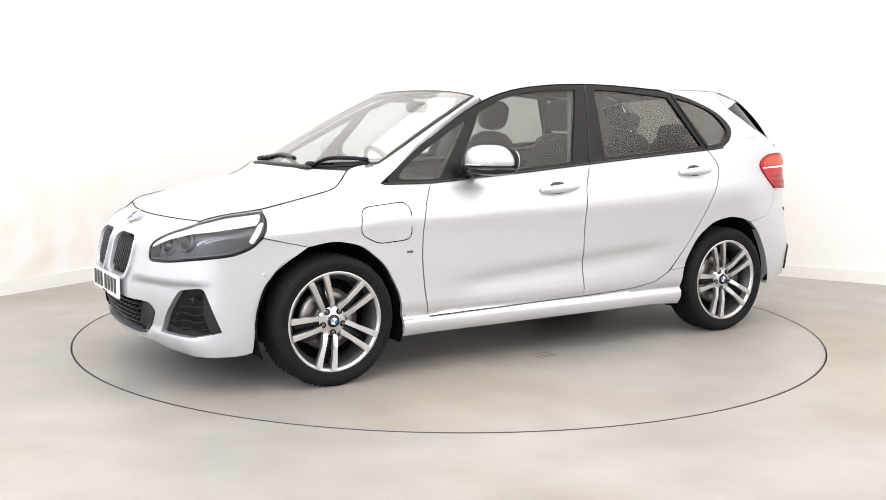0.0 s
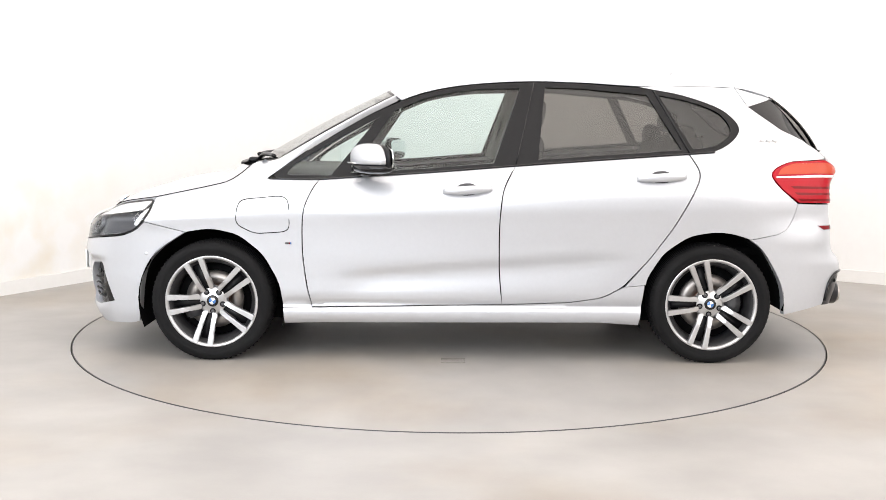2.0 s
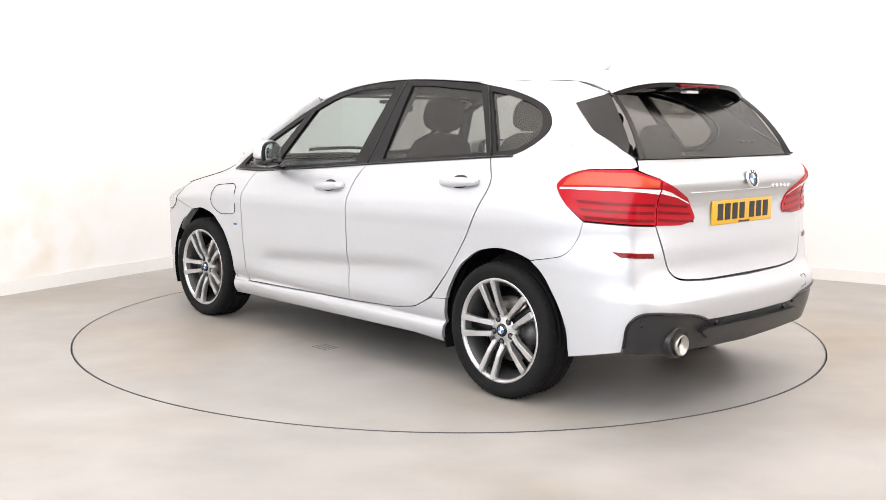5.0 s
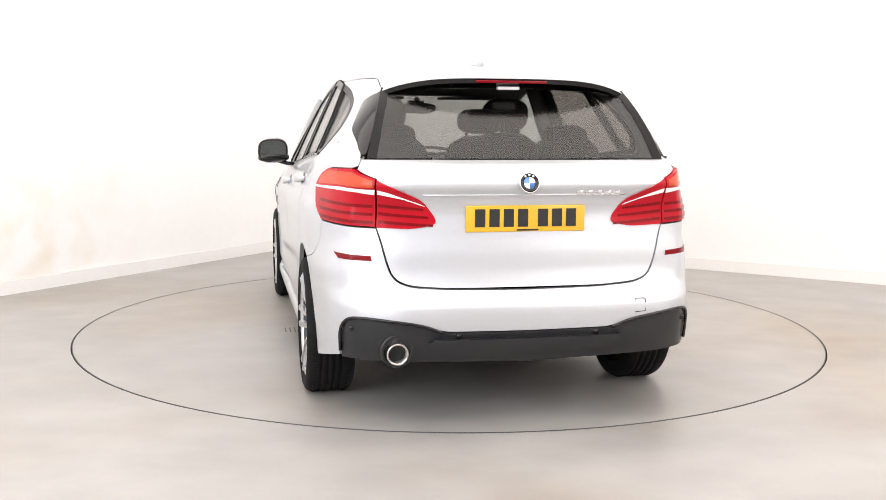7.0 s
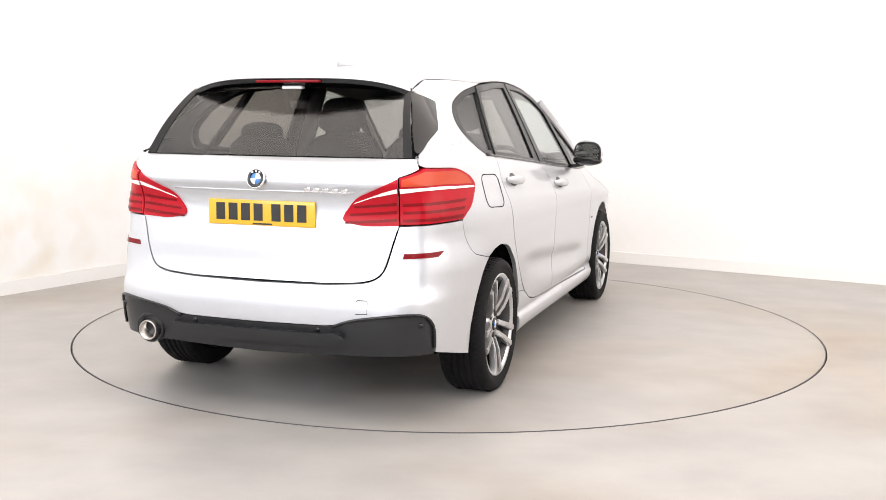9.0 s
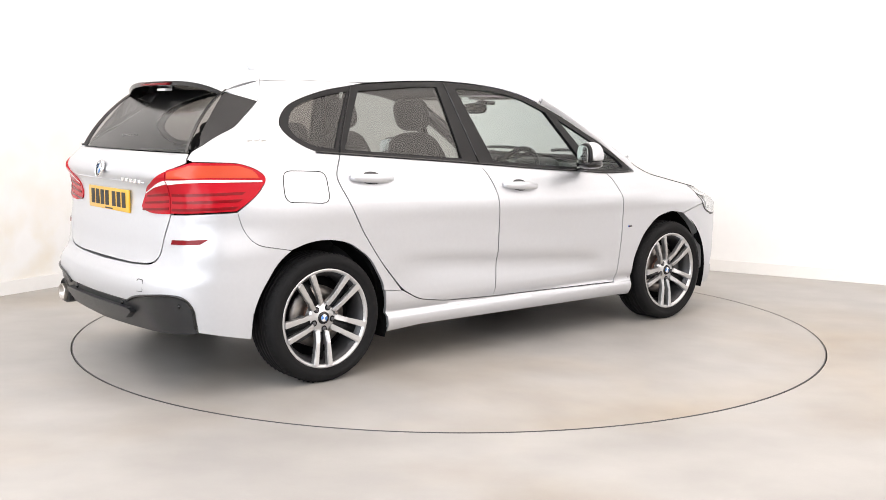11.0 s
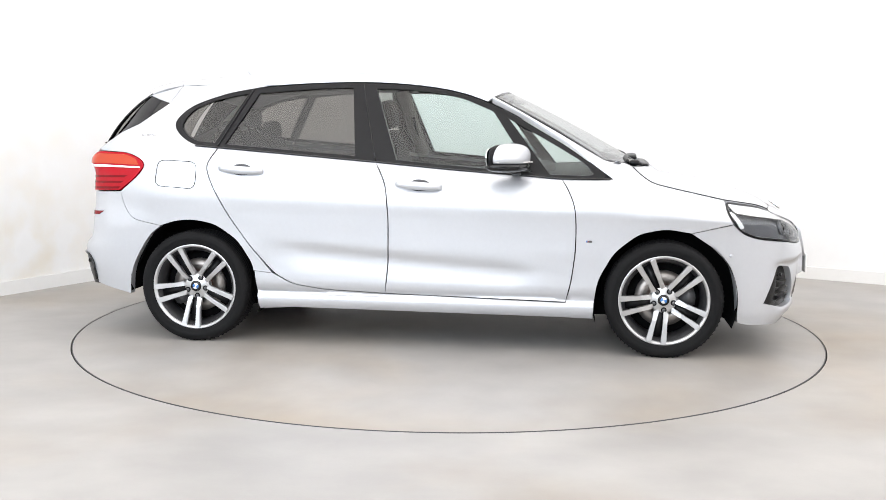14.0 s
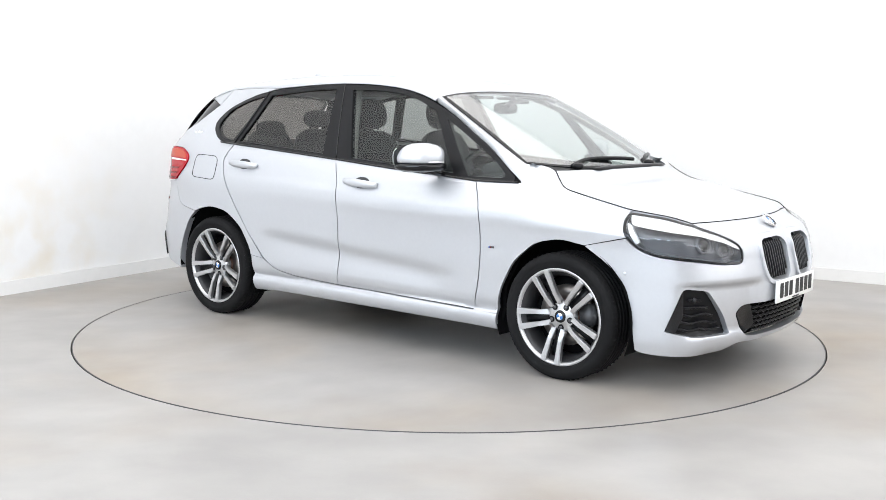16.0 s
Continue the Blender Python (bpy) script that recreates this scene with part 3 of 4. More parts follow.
ROOF_EDGE = curve1("-1.7,1.44 -1.5,1.475 -1.3,1.482 -1.02,1.477 -.62,1.497 -.39,1.502 -.10,1.488 .06,1.469 .21,1.437 .36,1.385 .5,1.33")
ROOF_MID = curve1("-2.0,1.44 -1.66,1.50 -1.49,1.525 -1.15,1.56 -.84,1.573 -.48,1.575 -.13,1.562 .1,1.535 .3,1.492 .42,1.458 .6,1.4")


def roof_point(u, y):
    """u from -1 to 1 across the roof."""
    z0, z1 = ROOF_EDGE(y), ROOF_MID(y)
    w = abs(on_side(y, float(z0))[0])
    a = abs(u) * math.pi / 2
    return np.array([math.copysign(w * math.sin(a) ** 0.85, u), y, z0 + (z1 - z0) * math.cos(a) ** 0.8])


def header(u):
    x = min(1, abs(u))
    return 0.335 + 0.085 * (1 - x**2.0)


def build_top():
    us = np.linspace(-1, 1, 41)
    rows = []
    for w in np.linspace(0, 1, 36):
        row = []
        for u in us:
            y = -1.50 + (header(u) + 1.50) * w
            row.append(roof_point(u, y))
        rows.append(row)
    rows = np.array(rows)
    sheet("roof", rows, PAINT, CAR, 0.02, flip=True)
    head = rows[-1]
    keep = np.abs(head[:, 0]) <= 0.612
    head = head[keep]
    # windscreen between the scuttle and the roof
    x = np.linspace(-0.70, 0.70, 41)
    base = np.stack([x, 1.225 - 0.225 * np.abs(x / 0.70) ** 2.2, 1.035 + 0.035 * np.abs(x / 0.70) ** 3], 1)
    edge = lambda s: np.array([base[0 if s < 0 else -1] * (1 - k) + head[0 if s < 0 else -1] * k + np.array([0.012 * s, 0.0, 0.006]) * 4 * k * (1 - k) for k in np.linspace(0, 1, 20)])
    left, right = edge(-1), edge(1)
    glass_grid = coons(base, head, left, right, 65, 45)
    v = np.linspace(0, 1, 45)
    glass_grid[:, :, 2] += (0.008 * 4 * v * (1 - v))[None, :]
    inner = glass_grid[1:-1, 1:-1]
    sheet("windscreen", inner, TINT_SCREEN, CAR, 0.004, "large clear windscreen", flip=True)
    # black edge strip round the windscreen
    n, m = glass_grid.shape[:2]
    for name, g in (("screen_seal", glass_grid[0:2, :]), ("screen_seal", glass_grid[-2:, :])):
        sheet(name, g, BLACK, CAR, 0.006, flip=True)
    sheet("screen_seal", glass_grid[1:-1, -2:], BLACK, CAR, 0.006, flip=True)
    sheet("screen_seal", glass_grid[1:-1, 0:2], BLACK, CAR, 0.006, flip=True)
    # windscreen pillars, from the glass to the side windows
    ys = knots("1.045,.974 .96,1.034 .79,1.152 .67,1.219 .52,1.306 .36,1.385")
    for s in (-1, 1):
        outer = np.array([on_side(a, b, 0, s) for a, b in spline(ys, 24)])
        e = left if s < 0 else right
        foot = np.array([outer[0], outer[0] * 0.5 + e[0] * 0.5 + np.array([0.006 * s, 0.004, 0.008]), e[0]])
        tip = np.array([outer[-1], outer[-1] * 0.5 + e[-1] * 0.5 + np.array([0.012 * s, 0, 0.012]), e[-1]])
        g = coons(outer, e, foot, tip, 24, 9)
        k = np.linspace(0, 1, 9)
        g[:, :, 0] += s * 0.012 * (4 * k * (1 - k))[None, :]
        g[:, :, 2] += 0.008 * (4 * k * (1 - k))[None, :]
        sheet("windscreen_pillar", g, PAINT, CAR, 0.02, flip=s > 0)
    # bonnet
    seam_side = spline(knots("1.952,.806 1.80,.84 1.658,.864 1.5,.897 1.36,.927 1.265,.952 1.21,.987 1.16,1.032"), 26)
    s0, s1 = s_at("f", 0.60, 0.806), s_at("y", 1.658, 0.864)
    along = np.array([(s0 + (s1 - s0) * k, 0.806 + 0.058 * k**0.85) for k in np.linspace(0, 1, 9)] + [(s_at("y", a, b), b) for a, b in seam_side if a < 1.63])
    rgt = skin(along[:, 0], along[:, 1])
    lft = rgt * [-1, 1, 1]
    sf = np.linspace(-s_at("f", 0.60, 0.806), s_at("f", 0.60, 0.806), 41)
    front = skin(sf, np.interp(np.abs(np.linspace(-1, 1, 41)), [0, 1], [0.802, 0.806]))
    xb = np.linspace(-rgt[-1, 0], rgt[-1, 0], 41)
    back = np.stack([xb, 1.16 + 0.125 * (1 - np.abs(xb / rgt[-1, 0]) ** 2.4), 1.032 + 0.0 * xb], 1)
    g = coons(front, back, lft, rgt, 41, 31)
    u, w = np.linspace(-1, 1, 41)[:, None], np.linspace(0, 1, 31)[None, :]
    g[:, :, 2] += 0.05 * (1 - np.abs(u) ** 2.2) * np.sin(np.pi * w) ** 1.3
    g[:, :, 2] += 0.006 * np.exp(-((np.abs(u) - (0.45 + 0.25 * w)) / 0.08) ** 2) * np.sin(np.pi * w)
    sheet("bonnet", g, PAINT, CAR, 0.02, flip=True)
    for edge_line in (rgt, lft, front):
        part("bonnet_seam", tube(edge_line + [0, 0, .0005], .0026, 5), DARK, CAR)
    # scuttle: dark strip between bonnet and screen
    sc = np.stack([back + [0, -0.004, -0.016], (back * [0.985, 1, 1] + np.stack([x * 0.97, 1.225 - 0.225 * np.abs(x / 0.70) ** 2.2, 1.035 + 0 * x], 1)) / 2 * [1, 1, 1] - [0, 0, 0.012], np.stack([x, base[:, 1], base[:, 2] - 0.004], 1)], 1)
    sheet("scuttle", sc, BLACK, CAR, 0.01, flip=True)
    for s in (-1, 1):
        # small painted corner between wing, scuttle and pillar
        a = np.array([on_side(1.16, 1.03, 0, s), on_side(1.10, 1.008, 0, s), on_side(1.03, 1.0, 0, s)])
        b = np.array([base[0 if s < 0 else -1] * [1, 1, 1] + [0, 0.06, -0.012], base[0 if s < 0 else -1] + [0.01 * s, 0.02, -0.004], base[0 if s < 0 else -1] + [0.012 * s, -0.01, 0.006]])
        k = np.linspace(0, 1, 7)[None, :, None]
        g2 = spline(a, 9)[:, None] * (1 - k) + spline(b, 9)[:, None] * k
        g2[:, :, 2] += 0.012 * 4 * (k * (1 - k))[:, :, 0]
        sheet("pillar_foot", g2, PAINT, CAR, 0.02, flip=s > 0)


build_top()


def build_windows():
    w0 = shape("y.955,.99 y.70,.992! y.46,1.295! y.60,1.222 y.76,1.133 y.90,1.05", 0.05)
    w1 = shape("y.60,1.004! y.21,1.03 y-.165,1.062! y-.31,1.462! y-.10,1.458 y.06,1.439 y.21,1.404 y.37,1.337!", 0.04)
    w2 = shape("y-.40,1.08! y-.73,1.106 y-1.165,1.139! y-.995,1.432! y-.62,1.464 y-.445,1.468!", 0.04)
    w3 = shape("y-1.225,1.145! y-1.34,1.155 y-1.41,1.195 y-1.452,1.245 y-1.40,1.335 y-1.30,1.378 y-1.18,1.41 y-1.06,1.43!", 0.06)
    for m in (False, True):
        panel("window_surround", DLO, BLACK, CAR, [w0, w1, w2, w3], inset=-0.002, depth=0.03, step=0.05, label="satin black window surround with pillars", mirror=m)
        for w, mat, lab in ((w0, TINT_LIGHT, "small clear front quarter window"), (w1, TINT_LIGHT, "clear front door window, closed"), (w2, TINT_DARK, "dark tinted rear door window, closed"), (w3, TINT_DARK, "dark tinted rear quarter window")):
            panel("side_window", shrink(w, -0.004), mat, CAR, inset=0.007, depth=0.004, step=0.06, label=lab, mirror=m)
    # seams on the pillars
    for m in (-1, 1):
        a = [on_side(y, z, -0.003, m) for y, z in spline(knots("-.28,1.05 -.335,1.27 -.388,1.496"), 8)]
        part("door_seam", tube(a, 0.004, 6), GLOSSBLACK, CAR)
        b = [on_side(y, z, -0.004, m) for y, z in spline(knots("-1.03,1.458 -1.12,1.29 -1.205,1.125"), 8)]
        part("door_seam", tube(b, 0.005, 6), BLACK, CAR)
        c = [on_side(y, z, -0.003, m) for y, z in spline(knots(" ".join(k[1:] for k in LOW.split())), 30)]
        part("waist_seal", tube(c, 0.006, 6), GLOSSBLACK, CAR)


build_windows()


def mirrored(p):
    """The left half of an outline at the tail."""
    return p[::-1][1:-1] * [-1, 1] + [2 * ARC[-1], 0]


def build_rear():
    # tail lamps: the wing half and the hatch half
    wing = shape("y-1.63,1.012 y-1.665,1.0515 y-1.75,1.085 r.715,1.091! r.632,1.052! r.632,.852! y-1.79,.866! y-1.70,.93", 0.03, 0.002)
    hat = shape("r.6285,1.048! r.44,.963 r.38,.885 r.385,.858 r.48,.842 r.6285,.849!", 0.035, 0.002)
    for mm in (False, True):
        lw = panel("tail_lamp", wing, RED, CAR, inset=-0.008, depth=0.05, step=0.02, label="red tail lamp on the rear wing", mirror=mm)
        lh = panel("tail_lamp", hat, RED, CAR, inset=-0.006, depth=0.05, step=0.02, label="red tail lamp on the tailgate", mirror=mm)
        bar = shape("y-1.66,1.006! y-1.9,1.012 r.635,1.006! r.635,.985! r.70,.995 y-1.9,.999 y-1.66,.998!", 0.02)
        panel("lamp_bar", bar, LAMPWHITE, lw, inset=-0.011, depth=0.006, step=0.02, label="white lamp strip", mirror=mm)
        bar2 = shape("r.625,1.005! r.57,.99 r.445,.945! r.43,.936! r.52,.966 r.625,.988!", 0.02)
        panel("lamp_bar", bar2, LAMPWHITE, lh, inset=-0.009, depth=0.006, step=0.02, label="white lamp strip", mirror=mm)
        amb = shape("y-1.67,1.015! y-1.69,1.05 y-1.76,1.074 r.715,1.076! r.643,1.044! r.643,1.014! y-1.88,1.02", 0.02)
        panel("indicator_lens", amb, AMBER, lw, inset=-0.0105, depth=0.005, step=0.02, label="amber-red indicator lens", mirror=mm)
        for k in range(3):
            z = 0.955 - 0.033 * k
            g1 = shape(f"y{-1.74 - .02 * k:.3f},{z:.3f}! r.64,{z - .012:.3f}! r.64,{z - .024:.3f}! y{-1.76 - .02 * k:.3f},{z - .013:.3f}!", 0.004)
            panel("light_guide", g1, RED_DARK, lw, inset=-0.0105, depth=0.004, step=0.02, mirror=mm)
            g2 = shape(f"r.618,{z - .008:.3f}! r{.435 - .02 * k:.3f},{z - .027:.3f}! r{.435 - .02 * k:.3f},{z - .036:.3f}! r.618,{z - .021:.3f}!", 0.004)
            panel("light_guide", g2, RED_DARK, lh, inset=-0.0085, depth=0.004, step=0.02, mirror=mm)
        refl = shape("r.79,.741! r.652,.733! r.648,.712! r.775,.718!", 0.006)
        panel("reflector", refl, RED_DARK, CAR, inset=-0.004, depth=0.01, step=0.02, label="narrow red rear reflector", mirror=mm)
        side = -1 if mm else 1
        outer = np.array([on_side(-1.558, 1.373, 0, side), on_side(-1.645, 1.31, 0, side), on_side(-1.735, 1.24, 0, side), skin(s_at("r", .672, 1.132) * side, 1.132)])
        inner = np.array([[.556 * side, -1.70, 1.415], [.582 * side, -1.755, 1.355], [.618 * side, -1.84, 1.245], [.656 * side, -1.915, 1.136]])
        k = np.linspace(0, 1, 7)[None, :, None]
        g = spline(outer, 16)[:, None] * (1 - k) + spline(inner, 16)[:, None] * k
        g[:, :, 0] += side * 0.008 * (4 * k * (1 - k))[:, :, 0]
        sheet("spoiler_fin", g, GLOSSBLACK, CAR, 0.012, "gloss black fin beside the rear window", flip=not mm)
    # tailgate
    p, sh = trace("r.4,1.129! r.672,1.129! r.693,1.10! r.70,1.084! r.63,1.05! r.63,.85! r.612,.80 r.592,.72 r.565,.64 r.50,.607 r.33,.596")
    pts = np.concatenate([p, p[::-1] * [-1, 1] + [2 * ARC[-1], 0]])
    tg = rounded(pts, sh + sh[::-1], 0.06)
    gate = panel("tailgate", shrink(tg, GAP), PAINT, CAR, step=0.035, label="painted tailgate, closed")
    # rear window
    xs = np.linspace(-.656, .656, 33)
    bottom = np.array([skin(s_at("r", abs(x), 1.131) * (1 if x > 0 else -1), 1.131, .002) for x in xs])
    top = np.stack([xs * .558 / .656, -1.645 - .045 * np.abs(xs / .656) ** 2.5, 1.44 - .012 * np.abs(xs / .656) ** 2], 1)
    k = np.linspace(0, 1, 15)[None, :, None]
    g = bottom[:, None] * (1 - k) + top[:, None] * k
    g[:, :, 1] -= 0.022 * (4 * k * (1 - k))[:, :, 0]
    g[:, :, 2] += 0.016 * (4 * k * (1 - k))[:, :, 0]
    sheet("rear_window", g, TINT_DARK, CAR, 0.004, "dark tinted rear window")
    for e in (g[:2], g[-2:]):
        sheet("window_border", e + np.array([0, -.002, .002]), BLACK, CAR, 0.003)
    # bumper and diffuser
    p, sh = trace("r.0001,.588! r.33,.592 r.50,.603 r.568,.637 r.596,.718 r.616,.80 r.63,.846! y-1.785,.860! y-1.765,.78 y-1.71,.7045 y-1.53,.669! y-1.6,.615 y-1.68,.49 y-1.72,.40 y-1.735,.262! y-1.9,.296! r.775,.31! r.775,.43 r.75,.478 r.70,.487 r.56,.474 r.44,.452 r.37,.425 r.0001,.422!")
    pts = np.concatenate([p, mirrored(p)])
    panel("rear_bumper", shrink(rounded(pts, sh + sh[::-1][1:-1], 0.05), 0.0012), PAINT, CAR, step=0.03, depth=0.04)
    p, sh = trace("r.0001,.418! r.37,.421 r.44,.448 r.56,.470 r.70,.483 r.747,.474 r.771,.43 r.771,.305! r.6,.295 r.0001,.28!")
    pts = np.concatenate([p, mirrored(p)])
    dif = panel("rear_diffuser", rounded(pts, sh + sh[::-1][1:-1], 0.04), DIFFUSER, CAR, inset=0.004, depth=0.05, step=0.03, label="anthracite plastic rear diffuser")
    w = shape("r.40,.392! r.43,.378 r.35,.335! r-.35,.335! r-.43,.378 r-.40,.392!", 0.02)
    panel("ledge", w, DIFFUSER, dif, inset=-0.026, depth=0.05, step=0.03)
    for side in (1, -1):
        edge = spline(trace("r.771,.33 r.771,.43 r.747,.474 r.70,.483 r.56,.470 r.44,.448 r.37,.421")[0], 30)
        part("diffuser_lip", tube([skin(a, b, -.004) * [side, 1, 1] for a, b in edge], .007, 6), GLOSSBLACK, dif, "gloss black upper lip")
        for x, z in ((.30, .405), (.735, .435)):
            p = skin(s_at("r", x, z), z, .002) * [side, 1, 1]
            part("parking_sensor", blob(*p, .012, .006, .012, 2, n=16), GLOSSBLACK, dif)
    tow = shape("r.475,.54 r.525,.54 r.525,.485! r.475,.482!", 0.01)
    part("tow_cover", tube([skin(a, b, -0.0005) for a, b in [*tow]], 0.0015, 4), DARK, CAR, "outline of a square towing-eye cover")
    # tailgate crease, badge, model letters as bars, plate
    part("tailgate_crease", tube([skin(s_at("r", abs(x), .985) * (1 if x > 0 else -1), .984, -0.001) for x in np.linspace(-.44, .44, 12)], 0.004, 6), PAINT, gate)
    place_badge("rear_badge", (0, -2.104, 1.035), pose(0, 0, 0, -14, 0, 0), 0.041)
    for k in range(5):
        x = .215 + .042 * k
        c = skin(s_at("r", x + .016, .995), .995 - .001 * k)
        part("model_badge", box(c[0] - .015, c[0] + .015, c[1] - .004, c[1] + .004, c[2] - .012, c[2] + .012, .003), CHROME, gate, "small chrome model lettering shown as bars")
    plate("rear_number_plate", YELLOW, -2.062, .884, -1)
    # exhaust
    bm = lathe([(.039, 0), (.045, 0), (.046, .004), (.046, .16), (.039, .16), (.039, 0.0)], 32)
    part("exhaust_pipe", merge(None, bm, Matrix.Translation((-.555, -2.13, .335)) @ pose(0, 0, 0, 0, 0, 90)), STEEL, CAR, "round brushed steel exhaust tailpipe")
    bm = lathe([(.001, .1), (.041, .1)], 24)
    part("exhaust_bore", merge(None, bm, Matrix.Translation((-.555, -2.13, .335)) @ pose(0, 0, 0, 0, 0, 90)), DARK, CAR)
    bm = lathe([(.050, .03), (.064, .004), (.07, .014), (.07, .07)], 32)
    part("exhaust_shroud", merge(None, bm, Matrix.Translation((-.555, -2.118, .345)) @ pose(0, 0, 0, 0, 0, 90)), DIFFUSER, CAR)


def place_badge(name, at, turn, r):
    """A round roundel: dark ring, quartered blue and white field. Its face looks to -y."""
    b = new(name)
    b.parent = CAR
    b.matrix_basis = Matrix.Translation(at) @ turn
    b["label"] = "round black-ringed badge quartered blue and white"
    face = pose(0, 0, 0, 0, 0, -90)
    part("badge_ring", merge(None, lathe([(r * .62, .003), (r * .62, .006), (r * .95, .006), (r, .003), (r, -.004)], 40), face), GLOSSBLACK, b)
    part("badge_edge", merge(None, lathe([(r * .96, .002), (r * .97, .008), (r * 1.02, .008), (r * 1.04, -.004)], 40), face), CHROME, b)
    for k in range(4):
        bm = lathe([(.0005, .0055), (r * .6, .0055), (r * .6, -.002)], 10, turn=math.pi / 2)
        part("badge_quarter", merge(None, bm, face @ pose(0, 0, 0, 90 * k)), BLUE if k % 2 else BADGEWHITE, b)
    for k in range(3):
        a = math.radians(90 + 32 * (k - 1))
        part("badge_bar", box(math.cos(a) * r * .79 - r * .09, math.cos(a) * r * .79 + r * .09, -.0085, -.005, math.sin(a) * r * .79 - r * .1, math.sin(a) * r * .79 + r * .1), BADGEWHITE, b)
    return b


def plate(name, mat, y, z, sign):
    """A number plate, its characters as plain bars."""
    pl = part(name, box(-.26, .26, y - .005, y + .005, z - .0555, z + .0555, .004), mat, CAR, "number plate with its characters as dark bars")
    for k in range(7):
        x = -.187 + .062 * k + (.025 if k > 3 else 0) - .012
        part("bar", box(x - .022, x + .022, y + sign * .0052, y + sign * .0068, z - .034, z + .041), INK, pl, smooth=False)
    part("bar", box(-.04, .055, y + sign * .0052, y + sign * .0066, z - .051, z - .044), INK, pl, smooth=False)
    return pl


build_rear()


def build_front():
    # twin grilles: chrome-edged frame, dark well, upright slats
    for s in (1, -1):
        mm = s < 0
        g = new("kidney_grille")
        g.parent = CAR
        g["label"] = "black upright-slatted grille in a pale frame"
        panel("grille_frame", shrink(KID, -0.018), PAINT, g, [shrink(KID, 0.002)], inset=-0.012, depth=0.05, step=0.03, mirror=mm)
        panel("grille_well", shrink(KID, -0.002), GLOSSBLACK, g, inset=0.05, depth=0.005, step=0.04, mirror=mm)
        for k in range(9):
            x = .075 + .0245 * k
            pts = [skin(s_at("f", x + .006 * math.sin(3 * (z - .52)), z) * s, z, .004 + .02 * abs(z - .62)) for z in np.linspace(.533 if 0 < k < 8 else .56, .708 if k < 8 else .69, 9)]
            part("grille_slat", tube(pts, .0058, 6), BLACK, g)
            part("slat_edge", tube([p + np.array([0, .0055, 0]) for p in pts], .0016, 5), CALIPER, g)
    # bonnet badge
    b = place_badge("bonnet_badge", (0, 2.055, .79), pose(0, 0, 0, 0, 0, 180) @ pose(0, 0, 0, -52, 0, 0), .041)
    # lower grille: well, mesh bars, gloss side blades
    lg = new("lower_grille")
    lg.parent = CAR
    lg["label"] = "black honeycomb lower grille between gloss blades"
    panel("grille_well", shrink(LOWHOLE, -.002), DARK, lg, inset=.06, depth=.005, step=.04)
    for k in range(7):
        z = .262 + .025 * k
        w = .30 + .12 * min(1, (z - .25) / .12)
        pts = [skin(s_at("f", abs(x), z) * (1 if x > 0 else -1), z + .008 * ((i + k) % 2), .03) for i, x in enumerate(np.linspace(-w, w, 31))]
        part("mesh_bar", tube(pts, .006, 5), BLACK, lg)
    for s in (1, -1):
        blade = shape("f.385,.415! f.45,.408 f.47,.375 f.385,.27! f.335,.30!", .02)
        panel("side_blade", blade, GLOSSBLACK, lg, inset=.006, depth=.05, step=.03, mirror=s < 0)
    # side intakes
    for s in (1, -1):
        f = new("side_intake")
        f.parent = CAR
        f["label"] = "black triangular side air intake with ribs"
        panel("intake_well", shrink(FOG, -.002), BLACK, f, inset=.034, depth=.005, step=.04, mirror=s < 0)
        edge = shape("f.75,.505! y1.878,.312! f.77,.288! f.745,.38!", .01)
        panel("intake_blade", edge, GLOSSBLACK, f, inset=.008, depth=.04, step=.03, mirror=s < 0)
        for k in range(5):
            z = .31 + .036 * k
            a, c = .545 + .032 * k, .80 - .018 * k
            pts = [skin(s_at("f", x, z) * s, z + (.006 if k < 3 else 0) * math.sin(60 * x), .016) for x in np.linspace(a, c, 10)]
            part("intake_rib", tube(pts, .006, 5), BLACK, f)
        p = skin(s_at("f", .70, .455) * s, .455, .012)
        part("sensor", blob(*p, .013, .008, .013, 2), DIFFUSER, f, "round parking sensor")
        q = skin(s_at("y", 1.685, .57) * s, .57, -.001)
        part("washer_ring", blob(*q, .003, .009, .009, 2), PAINT, CAR)
    # headlamps
    lamp = shape(LAMP, .03, .003)
    for s in (1, -1):
        mm = s < 0
        h = new("headlamp")
        h.parent = CAR
        h["label"] = "swept-back headlamp with dark housing and twin lenses"
        panel("lamp_surround", shrink(lamp, -.002), GLOSSBLACK, h, [shrink(lamp, .006)], inset=.0, depth=.006, step=.03, mirror=mm)
        panel("lamp_bowl", shrink(lamp, .005), LAMPDARK, h, [shrink(lamp, .0075)], inset=.005, depth=.05, step=.03, mirror=mm)
        panel("lamp_housing", lamp, LAMPDARK, h, inset=.055, depth=.004, step=.03, mirror=mm)
        brow = shape("y1.660,.852 y1.80,.834 f.612,.799 f.53,.758 f.460,.704! f.463,.682! f.56,.725 f.66,.755 y1.80,.785 y1.70,.80", .02)
        panel("lamp_brow", brow, LAMPWHITE, h, inset=.007, depth=.03, step=.02, mirror=mm, label="bright silver brow")
        wedge = shape("y1.668,.81 y1.695,.80 y1.755,.722 y1.732,.712", .01)
        panel("lamp_wedge", wedge, LAMPSILVER, h, inset=.012, depth=.02, step=.02, mirror=mm, label="silver outer reflector")
